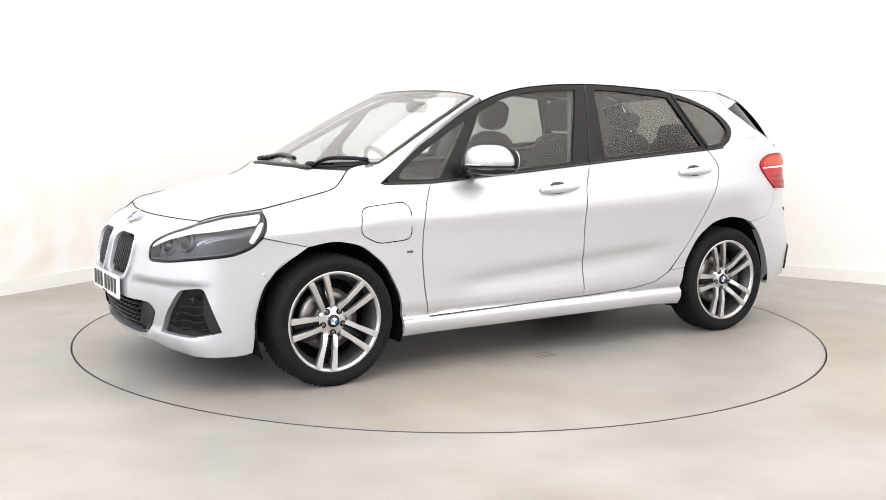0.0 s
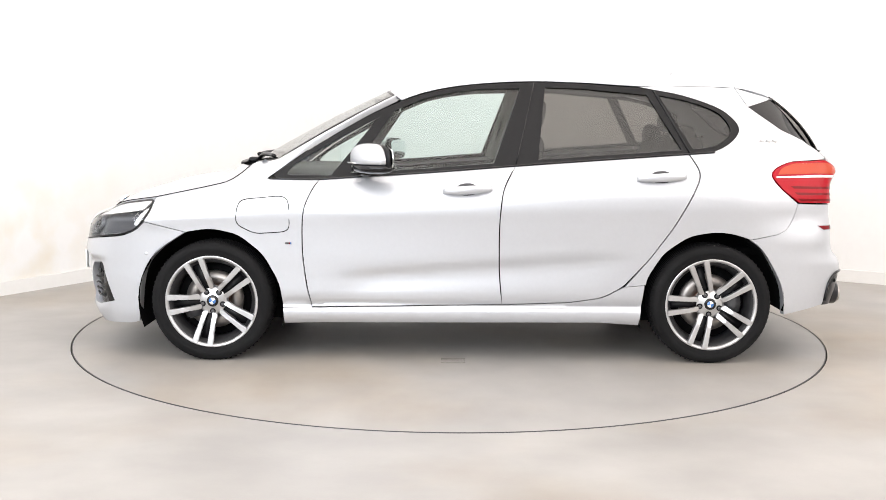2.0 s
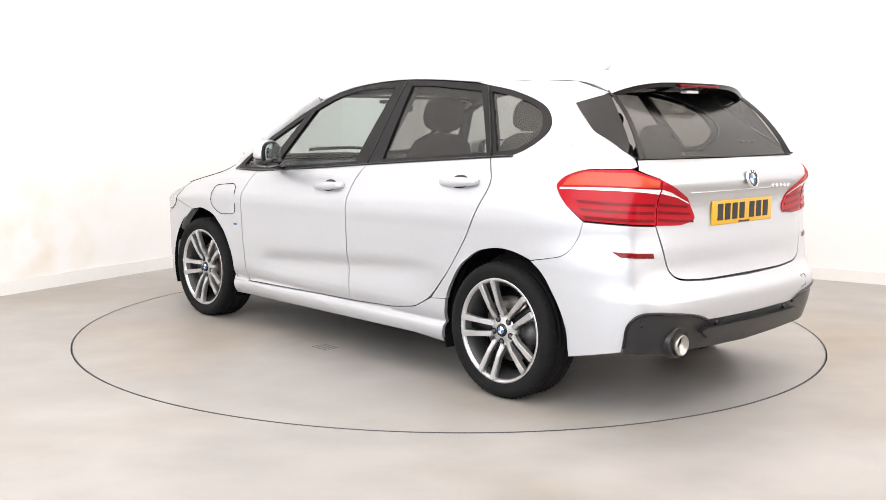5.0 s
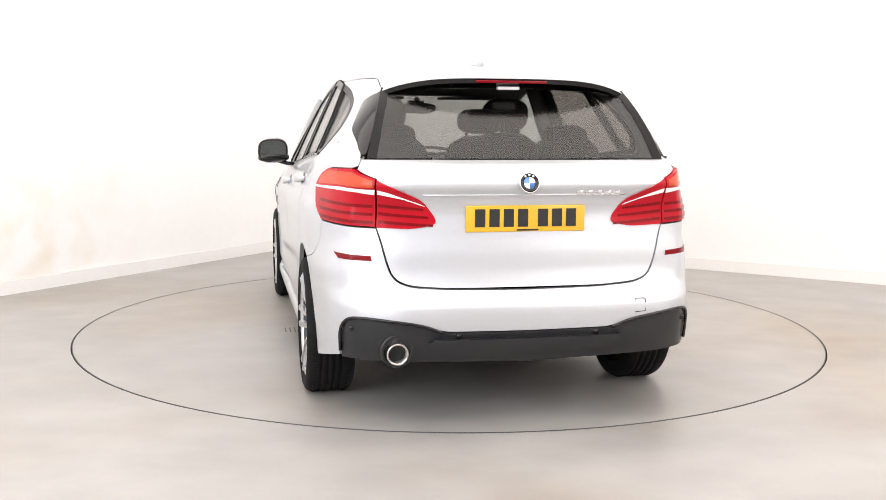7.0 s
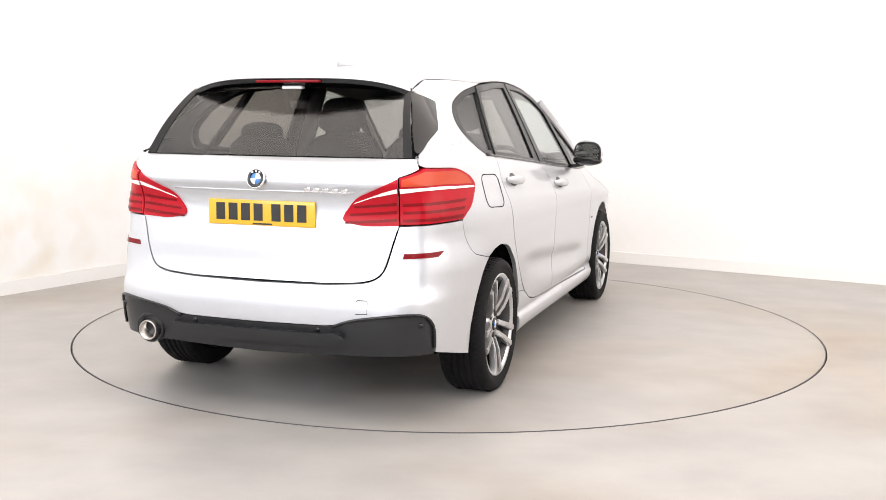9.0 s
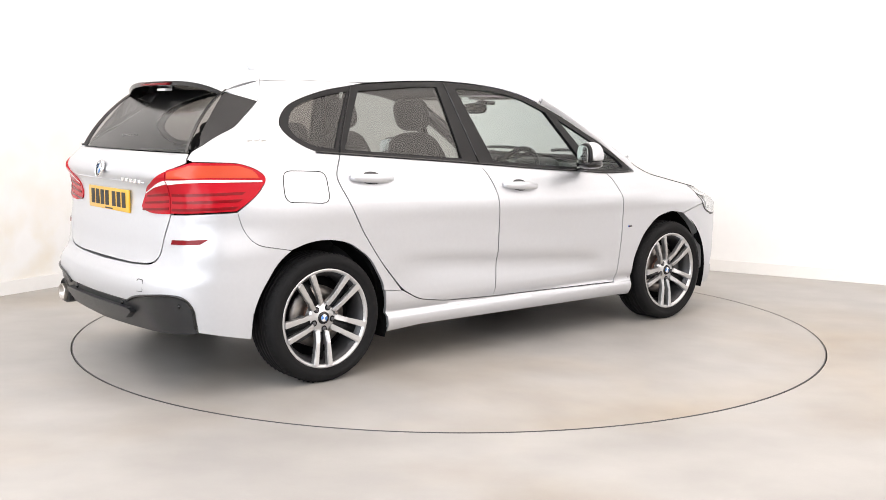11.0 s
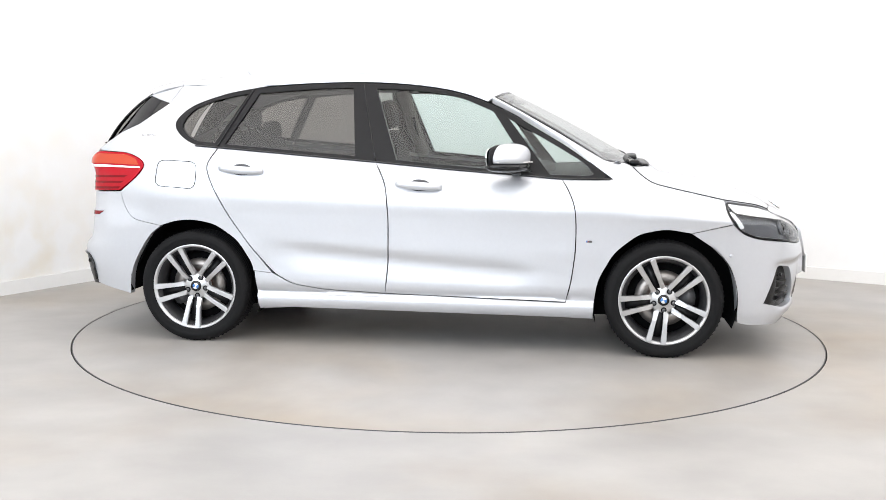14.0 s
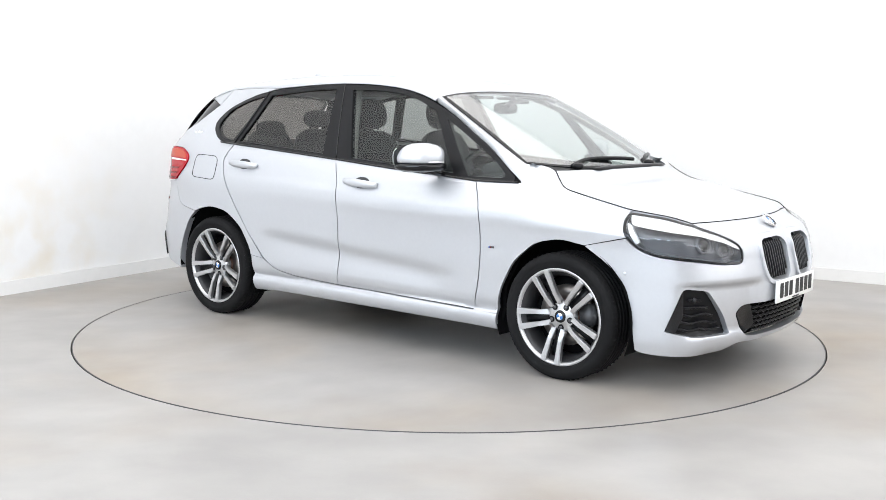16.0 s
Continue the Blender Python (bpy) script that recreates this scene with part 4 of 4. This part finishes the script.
        for (x, z) in ((.655, .712), (.54, .69)):
            c = skin(s_at("f", x, z) * s, z, .045)
            n = skin_normal(np.array([s_at("f", x, z) * s]), np.array([z]))[0]
            t = Vector(n).to_track_quat("X", "Z").to_matrix().to_4x4()
            part("projector", merge(None, lathe([(.001, .022), (.014, .02), (.026, .012), (.034, 0)], 24), Matrix.Translation(c) @ t), GLOSSBLACK, h, "round projector lens")
            part("projector_ring", merge(None, lathe([(.034, 0), (.036, .008), (.042, .006), (.044, -.01)], 24), Matrix.Translation(c) @ t), LAMPDARK, h)
            g = [skin((s_at("f", x, z) + dx) * s, z + dz, .02) for dx, dz in ((-.05, .02), (-.045, -.02), (-.02, -.035), (.035, -.03), (.045, -.01))]
            part("light_guide", tube(g, .003, 6), LAMPDARK, h)
        panel("lamp_lens", shrink(lamp, .004), CLEAR, h, inset=.001, depth=.004, step=.03, mirror=mm)
    # front plate
    plate("front_number_plate", WHITEPLATE, 2.205, .462, 1)


build_front()


def side_details():
    for s in (1, -1):
        mm = s < 0
        # door handles: pull bar over a flat dark patch, painted as the cup's shade
        for y0, y1, z0, z1 in ((.107, -.155, .917, .932), (-.92, -1.18, .990, 1.004)):
            h = new("door_handle")
            h.parent = CAR
            mid_y, mid_z = (y0 + y1) / 2, (z0 + z1) / 2
            cup = shape(f"y{y0 - .06:.3f},{mid_z - .02:.3f} y{y0 - .08:.3f},{mid_z + .03:.3f} y{y0 - .17:.3f},{mid_z + .035:.3f} y{y0 - .2:.3f},{mid_z - .015:.3f} y{mid_y:.3f},{mid_z - .035:.3f}", .04)
            panel("handle_cup", cup, DARKALLOY, h, inset=-.0015, depth=.004, step=.03, mirror=mm)
            n = 15
            bm = bmesh.new()
            rings = []
            for i in range(n):
                k = i / (n - 1)
                p = on_side(y0 + (y1 - y0) * k, z0 + (z1 - z0) * k, -.008 - .028 * math.sin(math.pi * k) ** .5, s)
                r = .006 + .017 * math.sin(math.pi * min(1, max(0, .04 + .92 * k))) ** .45
                rings.append([bm.verts.new((p[0] + s * .011 * math.cos(2 * math.pi * j / 12), p[1], p[2] + r * math.sin(2 * math.pi * j / 12))) for j in range(12)])
            for p, q in zip(rings, rings[1:]):
                for j in range(12):
                    bm.faces.new((p[j], p[(j + 1) % 12], q[(j + 1) % 12], q[j]))
            bm.faces.new(rings[0])
            bm.faces.new(rings[-1])
            bmesh.ops.recalc_face_normals(bm, faces=bm.faces)
            part("handle_bar", bm, PAINT, h, "body-coloured pull handle")
        # trim mark on the wing
        c = on_side(.93, .635, -.002, s)
        for k, mat in enumerate((BLUE, RED_DARK, CALIPER)):
            part("wing_badge", box(c[0] - .003, c[0] + .003, c[1] - .024 + .007 * k, c[1] - .018 + .007 * k + (.012 if k == 2 else 0), c[2] - .005, c[2] + .005), mat, CAR, "small tricolour trim bar")
        for k in range(3):
            c = on_side(-1.60 - .035 * k, 1.19, -.002, s)
            part("pillar_badge", box(c[0] - .003, c[0] + .003, c[1] - .014, c[1] + .014, c[2] - .009, c[2] + .009, .002), CHROME, CAR, "small chrome pillar lettering shown as bars")
        # wheel arch liners
        for yc in (1.335, -1.335):
            bm = bmesh.new()
            n = 28
            rows = []
            for i in range(n + 1):
                a = math.pi * (-.12 + (1.24 if yc > 0 else 1.15) * i / n)
                rows.append([bm.verts.new((s * x, yc + .395 * math.cos(a), .318 + .395 * math.sin(a))) for x in (.855, .56)])
            for p, q in zip(rows, rows[1:]):
                bm.faces.new((p[0], p[1], q[1], q[0]))
            inner = bm.verts.new((s * .56, yc, .318))
            for p, q in zip(rows, rows[1:]):
                bm.faces.new((p[1], inner, q[1]))
            part("arch_liner", bm, DARK, CAR)
        # mirror
        mr = new("door_mirror")
        mr.parent = CAR
        mr["label"] = "door mirror with silver cap and black lower shell"
        bm = blob(s * .965, .50, 1.09, .125, .085, .085, 2.7, n=28)
        for v in bm.verts:
            v.co.y = max(v.co.y, .478)
            k = (v.co.z - 1.09) / .085
            if v.co.z < 1.062:
                v.co.z = 1.062 + (v.co.z - 1.062) * .1
            v.co.x += -s * .03 * max(0, k) * (1 if s * v.co.x > .95 else .3)
        part("mirror_cap", bm, PAINT, mr, "silver painted mirror cap")
        bm = blob(s * .955, .50, 1.038, .135, .082, .033, 2.6, n=24)
        part("mirror_shell", bm, GLOSSBLACK, mr, "gloss black lower shell")
        part("mirror_stalk", tube([(s * .79, .52, .995), (s * .84, .515, 1.0), (s * .90, .505, 1.018)], .03, 10, flat=.45), GLOSSBLACK, mr)
        part("indicator_strip", tube([(s * .90, .588, 1.066), (s * .98, .582, 1.066), (s * 1.06, .55, 1.066), (s * 1.085, .50, 1.066)], .005, 6), LAMPWHITE, mr)
        ring = [2 * math.pi * k / 32 for k in range(32)]
        face = [(.11 * math.copysign(abs(math.cos(a)) ** .66, math.cos(a)), .066 * math.copysign(abs(math.sin(a)) ** .66, math.sin(a))) for a in ring]
        bm = prism(face, -.002, .002, Matrix.Translation((s * .965, .443, 1.088)) @ pose(0, 0, 0, 0, 0, 90))
        part("mirror_glass", bm, MIRROR, mr, "silvered mirror glass", smooth=False)
        bm = blob(s * .962, .466, 1.085, .127, .018, .082, 3.0, n=24)
        part("mirror_bezel", bm, BLACK, mr)
        for ob in mr.children:
            if ob.name.split(".")[0] != "mirror_stalk":
                for v in ob.data.vertices:
                    v.co.y = .49 + (v.co.y - .49) * 1.15 - (abs(v.co.x) - .90) * .42
                    v.co.x = math.copysign(.83 + (abs(v.co.x) - .83) * .76, v.co.x)
                    v.co.z = 1.05 + (v.co.z - 1.05) * .92
    # charging flap on the left wing, fuel flap on the right quarter
    fl = shape("y1.19,.84 y1.165,.865 y.955,.885 y.92,.86 y.915,.715 y.945,.695 y1.10,.685 y1.20,.735", .035)
    part("charging_flap", tube([skin(-a, b, -.0012) for a, b in [*fl, fl[0]]], .0022, 4), DARK, CAR, "outline of the closed charging flap")
    fl = shape("y-1.315,1.037 y-1.55,1.047 y-1.56,.90 y-1.315,.885", .045)
    part("fuel_flap", tube([skin(a, b, -.0005) for a, b in [*fl, fl[0]]], .0022, 4), DARK, CAR, "outline of the closed fuel flap")


side_details()


def build_spoiler():
    """Roof spoiler over the rear window."""
    us = np.linspace(-1, 1, 33)
    top0 = np.array([roof_point(u, -1.503) for u in us])
    tip = np.array([[.557 * u, -1.80 + .09 * abs(u) ** 2.6, 1.474 - .058 * abs(u) ** 4] for u in us])
    mid = (top0 + tip) / 2 + [0, 0, .012]
    g = np.stack([top0, (top0 + mid) / 2 + [0, 0, .003], mid, (mid + tip) / 2 + [0, 0, .004], tip], 0)
    sp = sheet("roof_spoiler", g, PAINT, CAR, .012, "painted roof spoiler over the rear window")
    lip = tip + [0, .004, -.022]
    under = np.array([[.535 * u, -1.62 + .0 * abs(u) ** 2, 1.435 - .02 * abs(u) ** 2] for u in us])
    sheet("spoiler_edge", np.stack([tip + [0, -.001, -.002], lip], 0), GLOSSBLACK, sp, .004)
    sheet("spoiler_underside", np.stack([lip, (lip + under) / 2 + [0, 0, -.01], under], 0), GLOSSBLACK, sp, .004)
    bm = box(-.16, .16, -1.812, -1.79, 1.452, 1.464, .003)
    part("brake_light", bm, RED_DARK, sp, "narrow red high brake light")
    part("washer_nozzle", box(-.05, .05, -1.77, -1.73, 1.425, 1.44, .005), LAMPWHITE, sp)
    for e, side in ((-1, 1), (0, -1)):
        corner = (top0[e], tip[e], np.array([.556 * side, -1.70, 1.415]), on_side(-1.558, 1.373, 0, side))
        a, b = np.linspace(0, 1, 7)[:, None, None], np.linspace(0, 1, 4)[None, :, None]
        g = (corner[0] * (1 - a) + corner[1] * a) * (1 - b) + (corner[3] * (1 - a) + corner[2] * a) * b
        g[:, :, 0] += side * 0.006 * (4 * b * (1 - b))[:, :, 0]
        sheet("spoiler_side", g, PAINT, sp, .008, flip=side < 0)
    # shark-fin aerial
    bm = bmesh.new()
    bmesh.ops.create_uvsphere(bm, u_segments=20, v_segments=12, radius=1)
    for v in bm.verts:
        x, y, z = v.co
        v.co = (x * .03 * (1 - .6 * max(0, z)), -1.18 + y * .085 - max(0, z) * .05, 1.56 + max(-.2, z) * .045)
    part("roof_aerial", bm, PAINT, CAR, "painted shark-fin aerial")
    # roof glass
    g = np.array([[roof_point(u, y) + [0, 0, .002] for u in np.linspace(-.52, .52, 15)] for y in np.linspace(-1.0, .12, 20)])
    sheet("roof_glass", g, plain("roof_glass_pale", (.55, .56, .57), .08, coat=1.0), CAR, .004, "flush glass roof panel", flip=True)


build_spoiler()


def build_wheel(name, front):
    """A wheel at the origin; its outer face looks to +x."""
    w = new(name)
    w["label"] = "five double-spoke alloy wheel with low-profile tyre"
    R, H = .322, .1
    prof = [(.240, -.095), (.265, -.108), (.290, -.112), (.308, -.104), (.318, -.088), (.322, -.06)]
    for x in (-.045, -.015, .015, .045):
        prof += [(.3225, x - .006), (.315, x - .004), (.315, x + .004), (.3225, x + .006)]
    prof += [(.322, .06), (.318, .088), (.308, .103), (.290, .111), (.275, .110), (.272, .1075), (.264, .108), (.249, .1), (.242, .095)]
    part("tyre", lathe(prof, 72), RUBBER, w, "worn black low-profile tyre")
    bm = bmesh.new()
    for k in range(72):
        for sgn in (-1, 1):
            c = box(-.016, .016, -.0035, .0035, -.006, .003)
            merge(bm, c, pose(0, 0, 0, 360 * k / 72) @ Matrix.Translation((sgn * .083, 0, .3165)) @ pose(0, 0, 0, 0, sgn * 24, 18 * sgn))
    part("tread_block", bm, RUBBER, w, smooth=False)["kind"] = "stuff"
    rim = lathe([(.236, -.095), (.228, -.08), (.205, -.06), (.2, .02), (.215, .07), (.23, .088), (.236, .094), (.244, .097), (.247, .093)], 72)
    part("rim_barrel", rim, DARKALLOY, w)
    lip = lathe([(.228, .084), (.232, .094), (.239, .1), (.246, .1005), (.2495, .096), (.249, .09)], 80)
    rimob = part("rim_lip", lip, ALLOY, w, "bright machined rim edge")
    for k in range(5):
        for side in (-1, 1):
            out = [(.012 * side, .058), (.040 * side, .066), (.042 * side, .12), (.057 * side, .232), (.026 * side, .235), (.019 * side, .12)]
            bm = prism(out, .052, .083, None, .004)
            for v in bm.verts:
                v.co.x += .022 * (v.co.z - .06) / .16 - (.012 if v.co.z < .075 else 0) + .004
            bmesh.ops.transform(bm, matrix=pose(0, 0, 0, 72 * k + 12), verts=bm.verts)
            part("spoke", bm, ALLOY, w, smooth=False)
        # black filler between the paired spokes, the gap's shade put into colour
        dark = prism([(-.016, .07), (.016, .07), (.021, .21), (-.021, .21)], .045, .062, pose(0, 0, 0, 72 * k + 12))
        part("spoke_recess", dark, BLACK, w)
        a = math.radians(72 * k + 12 + 36)
        bolt = lathe([(.001, .0735), (.009, .0735), (.010, .071), (.0105, .05)], 6)
        part("wheel_bolt", merge(None, bolt, Matrix.Translation((0, .056 * math.sin(a), .056 * math.cos(a)))), CALIPER, w)
        # black disc on the hub face, painted as the bolt hole's shade
        shade_disc = lathe([(.001, .0695), (.0145, .0695), (.0155, .0705), (.016, .06)], 16)
        part("bolt_pocket", merge(None, shade_disc, Matrix.Translation((0, .056 * math.sin(a), .056 * math.cos(a)))), BLACK, w)
    hub = lathe([(.001, .072), (.034, .072), (.040, .068), (.062, .067), (.078, .058), (.08, .03)], 40)
    part("hub", hub, ALLOY, w)
    cap = lathe([(.001, .079), (.02, .079), (.0305, .077), (.032, .07)], 32)
    part("centre_cap", cap, GLOSSBLACK, w)
    for k in range(4):
        q = lathe([(.0005, .0805), (.018, .0805), (.018, .078)], 8, turn=math.pi / 2)
        part("badge_quarter", merge(None, q, pose(0, 0, 0, 90 * k + 12)), BLUE if k % 2 else BADGEWHITE, w)
    disc = lathe([(.075, .012), (.155, .012), (.155, -.012), (.075, -.012), (.075, .012)], 56)
    part("brake_disc", disc, DISC, w, "worn steel brake disc")
    part("brake_bell", lathe([(.001, .03), (.07, .03), (.078, .024), (.08, .0)], 40), RUST, w)
    ca = prism([(.075, -.06), (.165, -.055), (.178, 0), (.165, .055), (.075, .06), (.09, 0)], -.03, .04, pose(0, 0, 0, -8 if front else 188), .008)
    part("brake_caliper", ca, CALIPER, w, "dark cast brake caliper")
    part("brake_backing", lathe([(.001, -.02), (.2, -.02), (.205, -.06)], 40), DARK, w)
    return w


def build_wheels():
    for s, y, spin in ((1, 1.335, 15), (1, -1.335, 18), (-1, 1.335, 11), (-1, -1.335, 7)):
        w = build_wheel("wheel", (y > 0) == (s > 0))
        w.parent = CAR
        w.matrix_basis = Matrix.Translation((s * .775, y, .3175)) @ (pose(0, 0, 0, 0, 0, 0) if s > 0 else pose(0, 0, 0, 0, 0, 180)) @ pose(0, 0, 0, spin)


build_wheels()


def build_inside():
    """Cabin, floor pan and what shows through the glass."""
    # dark inner shell behind the panels, added so that their gaps read black
    for s in (1, -1):
        sh = shape("y.955,.24! y.97,.42 y1.06,.585 y1.19,.692 y1.335,.722 y1.47,.69 y1.6,.615 y1.70,.51! f.75,.5! f.40,.5! f.40,.78! f.56,.79! y1.62,.84! y1.30,.91! y1.0,.95! y.5,.965! y-.28,1.025! y-1.2,1.095! y-1.6,1.1! r.60,1.1! r.60,.5! y-1.72,.42 y-1.6,.63 y-1.44,.71 y-1.335,.722 y-1.2,.695 y-1.07,.605 y-.985,.47 y-.955,.24!", .02)
        panel("inner_panel", sh, DARK, CAR, inset=.07, depth=.01, step=.06, mirror=s < 0)
    part("floor_pan", box(-.62, .62, -1.5, 1.6, .18, .29, .02), DARK, CAR, "dark underbody")
    part("firewall", box(-.62, .62, 1.0, 1.06, .25, .98, .02), DARK, CAR)
    part("boot_floor", box(-.6, .6, -1.95, -1.2, .55, .6, .01), DARK, CAR)
    for s in (1, -1):
        part("cabin_side", box(s * .72, s * .76, -.92, .93, .25, .96, .01), DASH, CAR)
        part("boot_side", box(s * .68, s * .72, -1.8, -.92, .74, 1.0, .01), DASH, CAR)
    # dashboard
    bm = bmesh.new()
    prof = knots(".52,.62 .50,.86 .56,.965 .70,1.0 .90,1.005 1.18,1.0 1.22,.9 .9,.6")
    a = [bm.verts.new((-.68, y, z)) for y, z in prof]
    b = [bm.verts.new((.68, y, z)) for y, z in prof]
    bm.faces.new(a)
    bm.faces.new(b[::-1])
    for i in range(len(prof)):
        j = (i + 1) % len(prof)
        bm.faces.new((a[i], b[i], b[j], a[j]))
    bmesh.ops.recalc_face_normals(bm, faces=bm.faces)
    bmesh.ops.bevel(bm, geom=bm.edges[:], offset=.025, segments=3, affect="EDGES")
    part("dashboard", bm, DASH, CAR, "grey moulded dashboard")
    part("instrument_hood", blob(.34, .62, 1.01, .16, .10, .045), DASH, CAR)
    part("screen", box(-.13, .13, .55, .57, .96, 1.06, .006), GLOSSBLACK, CAR)
    # steering wheel
    bm = bmesh.new()
    ring = [(0, .175 * math.cos(2 * math.pi * k / 40), .175 * math.sin(2 * math.pi * k / 40)) for k in range(41)]
    tube(ring, .016, 10, bm=bm)
    for a in (0, 120, 240):
        merge(bm, box(-.008, .008, -.02, .02, .03, .17, .004), pose(0, 0, 0, a + 180))
    merge(bm, blob(0, 0, 0, .03, .06, .06))
    st = part("steering_wheel", bm, BLACK, CAR, "black three-spoke steering wheel")
    st.matrix_basis = Matrix.Translation((.36, .42, .95)) @ pose(0, 0, 0, -24, 0, 0) @ pose(0, 0, 0, 0, 0, 90)
    # seats
    def seat(x, y, wide, rear=False):
        st = new("rear_seat" if rear else "front_seat")
        st.parent = CAR
        st["label"] = "dark cloth car seat with headrest"
        part("seat_cushion", blob(x, y + .12, .58, wide, .27, .10, 3.5), CLOTH, st)
        back = blob(0, 0, .31, wide * .95, .085, .34, 3.5)
        bmesh.ops.transform(back, matrix=Matrix.Translation((x, y - .14, .58)) @ pose(0, 0, 0, 14, 0, 0), verts=back.verts)
        part("seat_back", back, CLOTH, st)
        return st
    for x in (-.36, .36):
        st = seat(x, -.12, .25)
        head = blob(0, 0, .755, .135, .055, .095, 3)
        part("headrest", merge(None, head, Matrix.Translation((x, -.26, .58)) @ pose(0, 0, 0, 12, 0, 0)), CLOTH, st)
        for d in (-.06, .06):
            part("headrest_post", tube([(x + d, -.40, 1.22), (x + d, -.42, 1.30)], .007, 8), CHROME, st)
    for x in (-.44, 0, .44):
        st = seat(x, -1.0, .21, True)
        low = 0.0 if x == 0 else -.075
        head = blob(0, 0, .735, .115, .05, .06, 3)
        part("headrest", merge(None, head, Matrix.Translation((x, -1.13, .56 + low)) @ pose(0, 0, 0, 10, 0, 0)), CLOTH, st)
        for d in (-.07, .07):
            part("headrest_post", tube([(x + d, -1.25, 1.10), (x + d, -1.262, 1.27 + low)], .007, 8), BLACK, st)
    # headlining, inner pillars, parcel shelf, inside mirror, visors
    us = np.linspace(-.93, .93, 17)
    g = np.array([[roof_point(u, y) * [.97, 1, 1] - [0, 0, .045] for u in us] for y in np.linspace(-1.48, .30, 16)])
    sheet("headlining", g, LINER, CAR, .008)
    part("parcel_shelf", box(-.58, .58, -1.78, -1.30, 1.02, 1.04, .008), CLOTH, CAR, "dark parcel shelf")
    for s in (1, -1):
        part("inner_pillar", tube([on_side(-.235, 1.04, .07, s), on_side(-.30, 1.25, .07, s), on_side(-.36, 1.47, .07, s)], .045, 8), LINER, CAR)
        part("seat_belt", tube([on_side(-.25, 1.0, .11, s), on_side(-.30, 1.3, .11, s)], .022, 6, flat=.2), BLACK, CAR)
        part("sun_visor", box(s * .12 if s > 0 else -.48, .48 if s > 0 else -.12, .22, .38, 1.415, 1.43, .008), LINER, CAR)
    mi = part("inside_mirror", blob(0, .38, 1.36, .115, .022, .035, 3), GLOSSBLACK, CAR, "black inside mirror on a stalk")
    part("mirror_stem", tube([(0, .39, 1.37), (0, .45, 1.42)], .018, 8), BLACK, mi)
    part("sensor_box", box(-.05, .05, .44, .52, 1.385, 1.41, .01), BLACK, CAR)
    # wipers on the scuttle
    for pts, nm in (([(.45, 1.14, 1.052), (.30, 1.13, 1.080), (.02, 1.18, 1.082), (-.10, 1.205, 1.075)], "wiper"), ([(-.30, 1.175, 1.05), (-.36, 1.14, 1.08), (-.52, 1.075, 1.09), (-.62, 1.03, 1.085)], "wiper")):
        w = part(nm, tube(spline(pts, 12), .011, 8), BLACK, CAR, "black windscreen wiper at rest")
    for x, y in ((.45, 1.175), (-.30, 1.20)):
        part("wiper_pivot", blob(x, y, 1.05, .025, .03, .018), BLACK, CAR)
    part("scuttle_cover", blob(0, 1.245, 1.035, .40, .03, .016, 3), BLACK, CAR)
    # lower edges and mud flaps
    for s in (1, -1):
        part("suspension_arm", tube([(s * .3, -1.33, .25), (s * .72, -1.33, .26)], .035, 8), DARK, CAR)
        part("suspension_arm", tube([(s * .3, 1.33, .25), (s * .72, 1.33, .26)], .035, 8), DARK, CAR)


build_inside()


def motions():
    """The plate and the car on it turn together at an even pace."""
    rows_plate, rows_car = [], []
    for k in range(33):
        t = k / 2
        angle = 122.195 - 15.6543 * t + (0.15 if k % 2 else -0.14)
        m = pose(0, 0, 0, 0, 0, angle)
        rows_plate.append((t, m))
        rows_car.append((t, m @ Matrix.Translation((-0.14, -0.0583, 0.002))))
    walk(TURNTABLE, rows_plate)
    walk(CAR, rows_car)


motions()
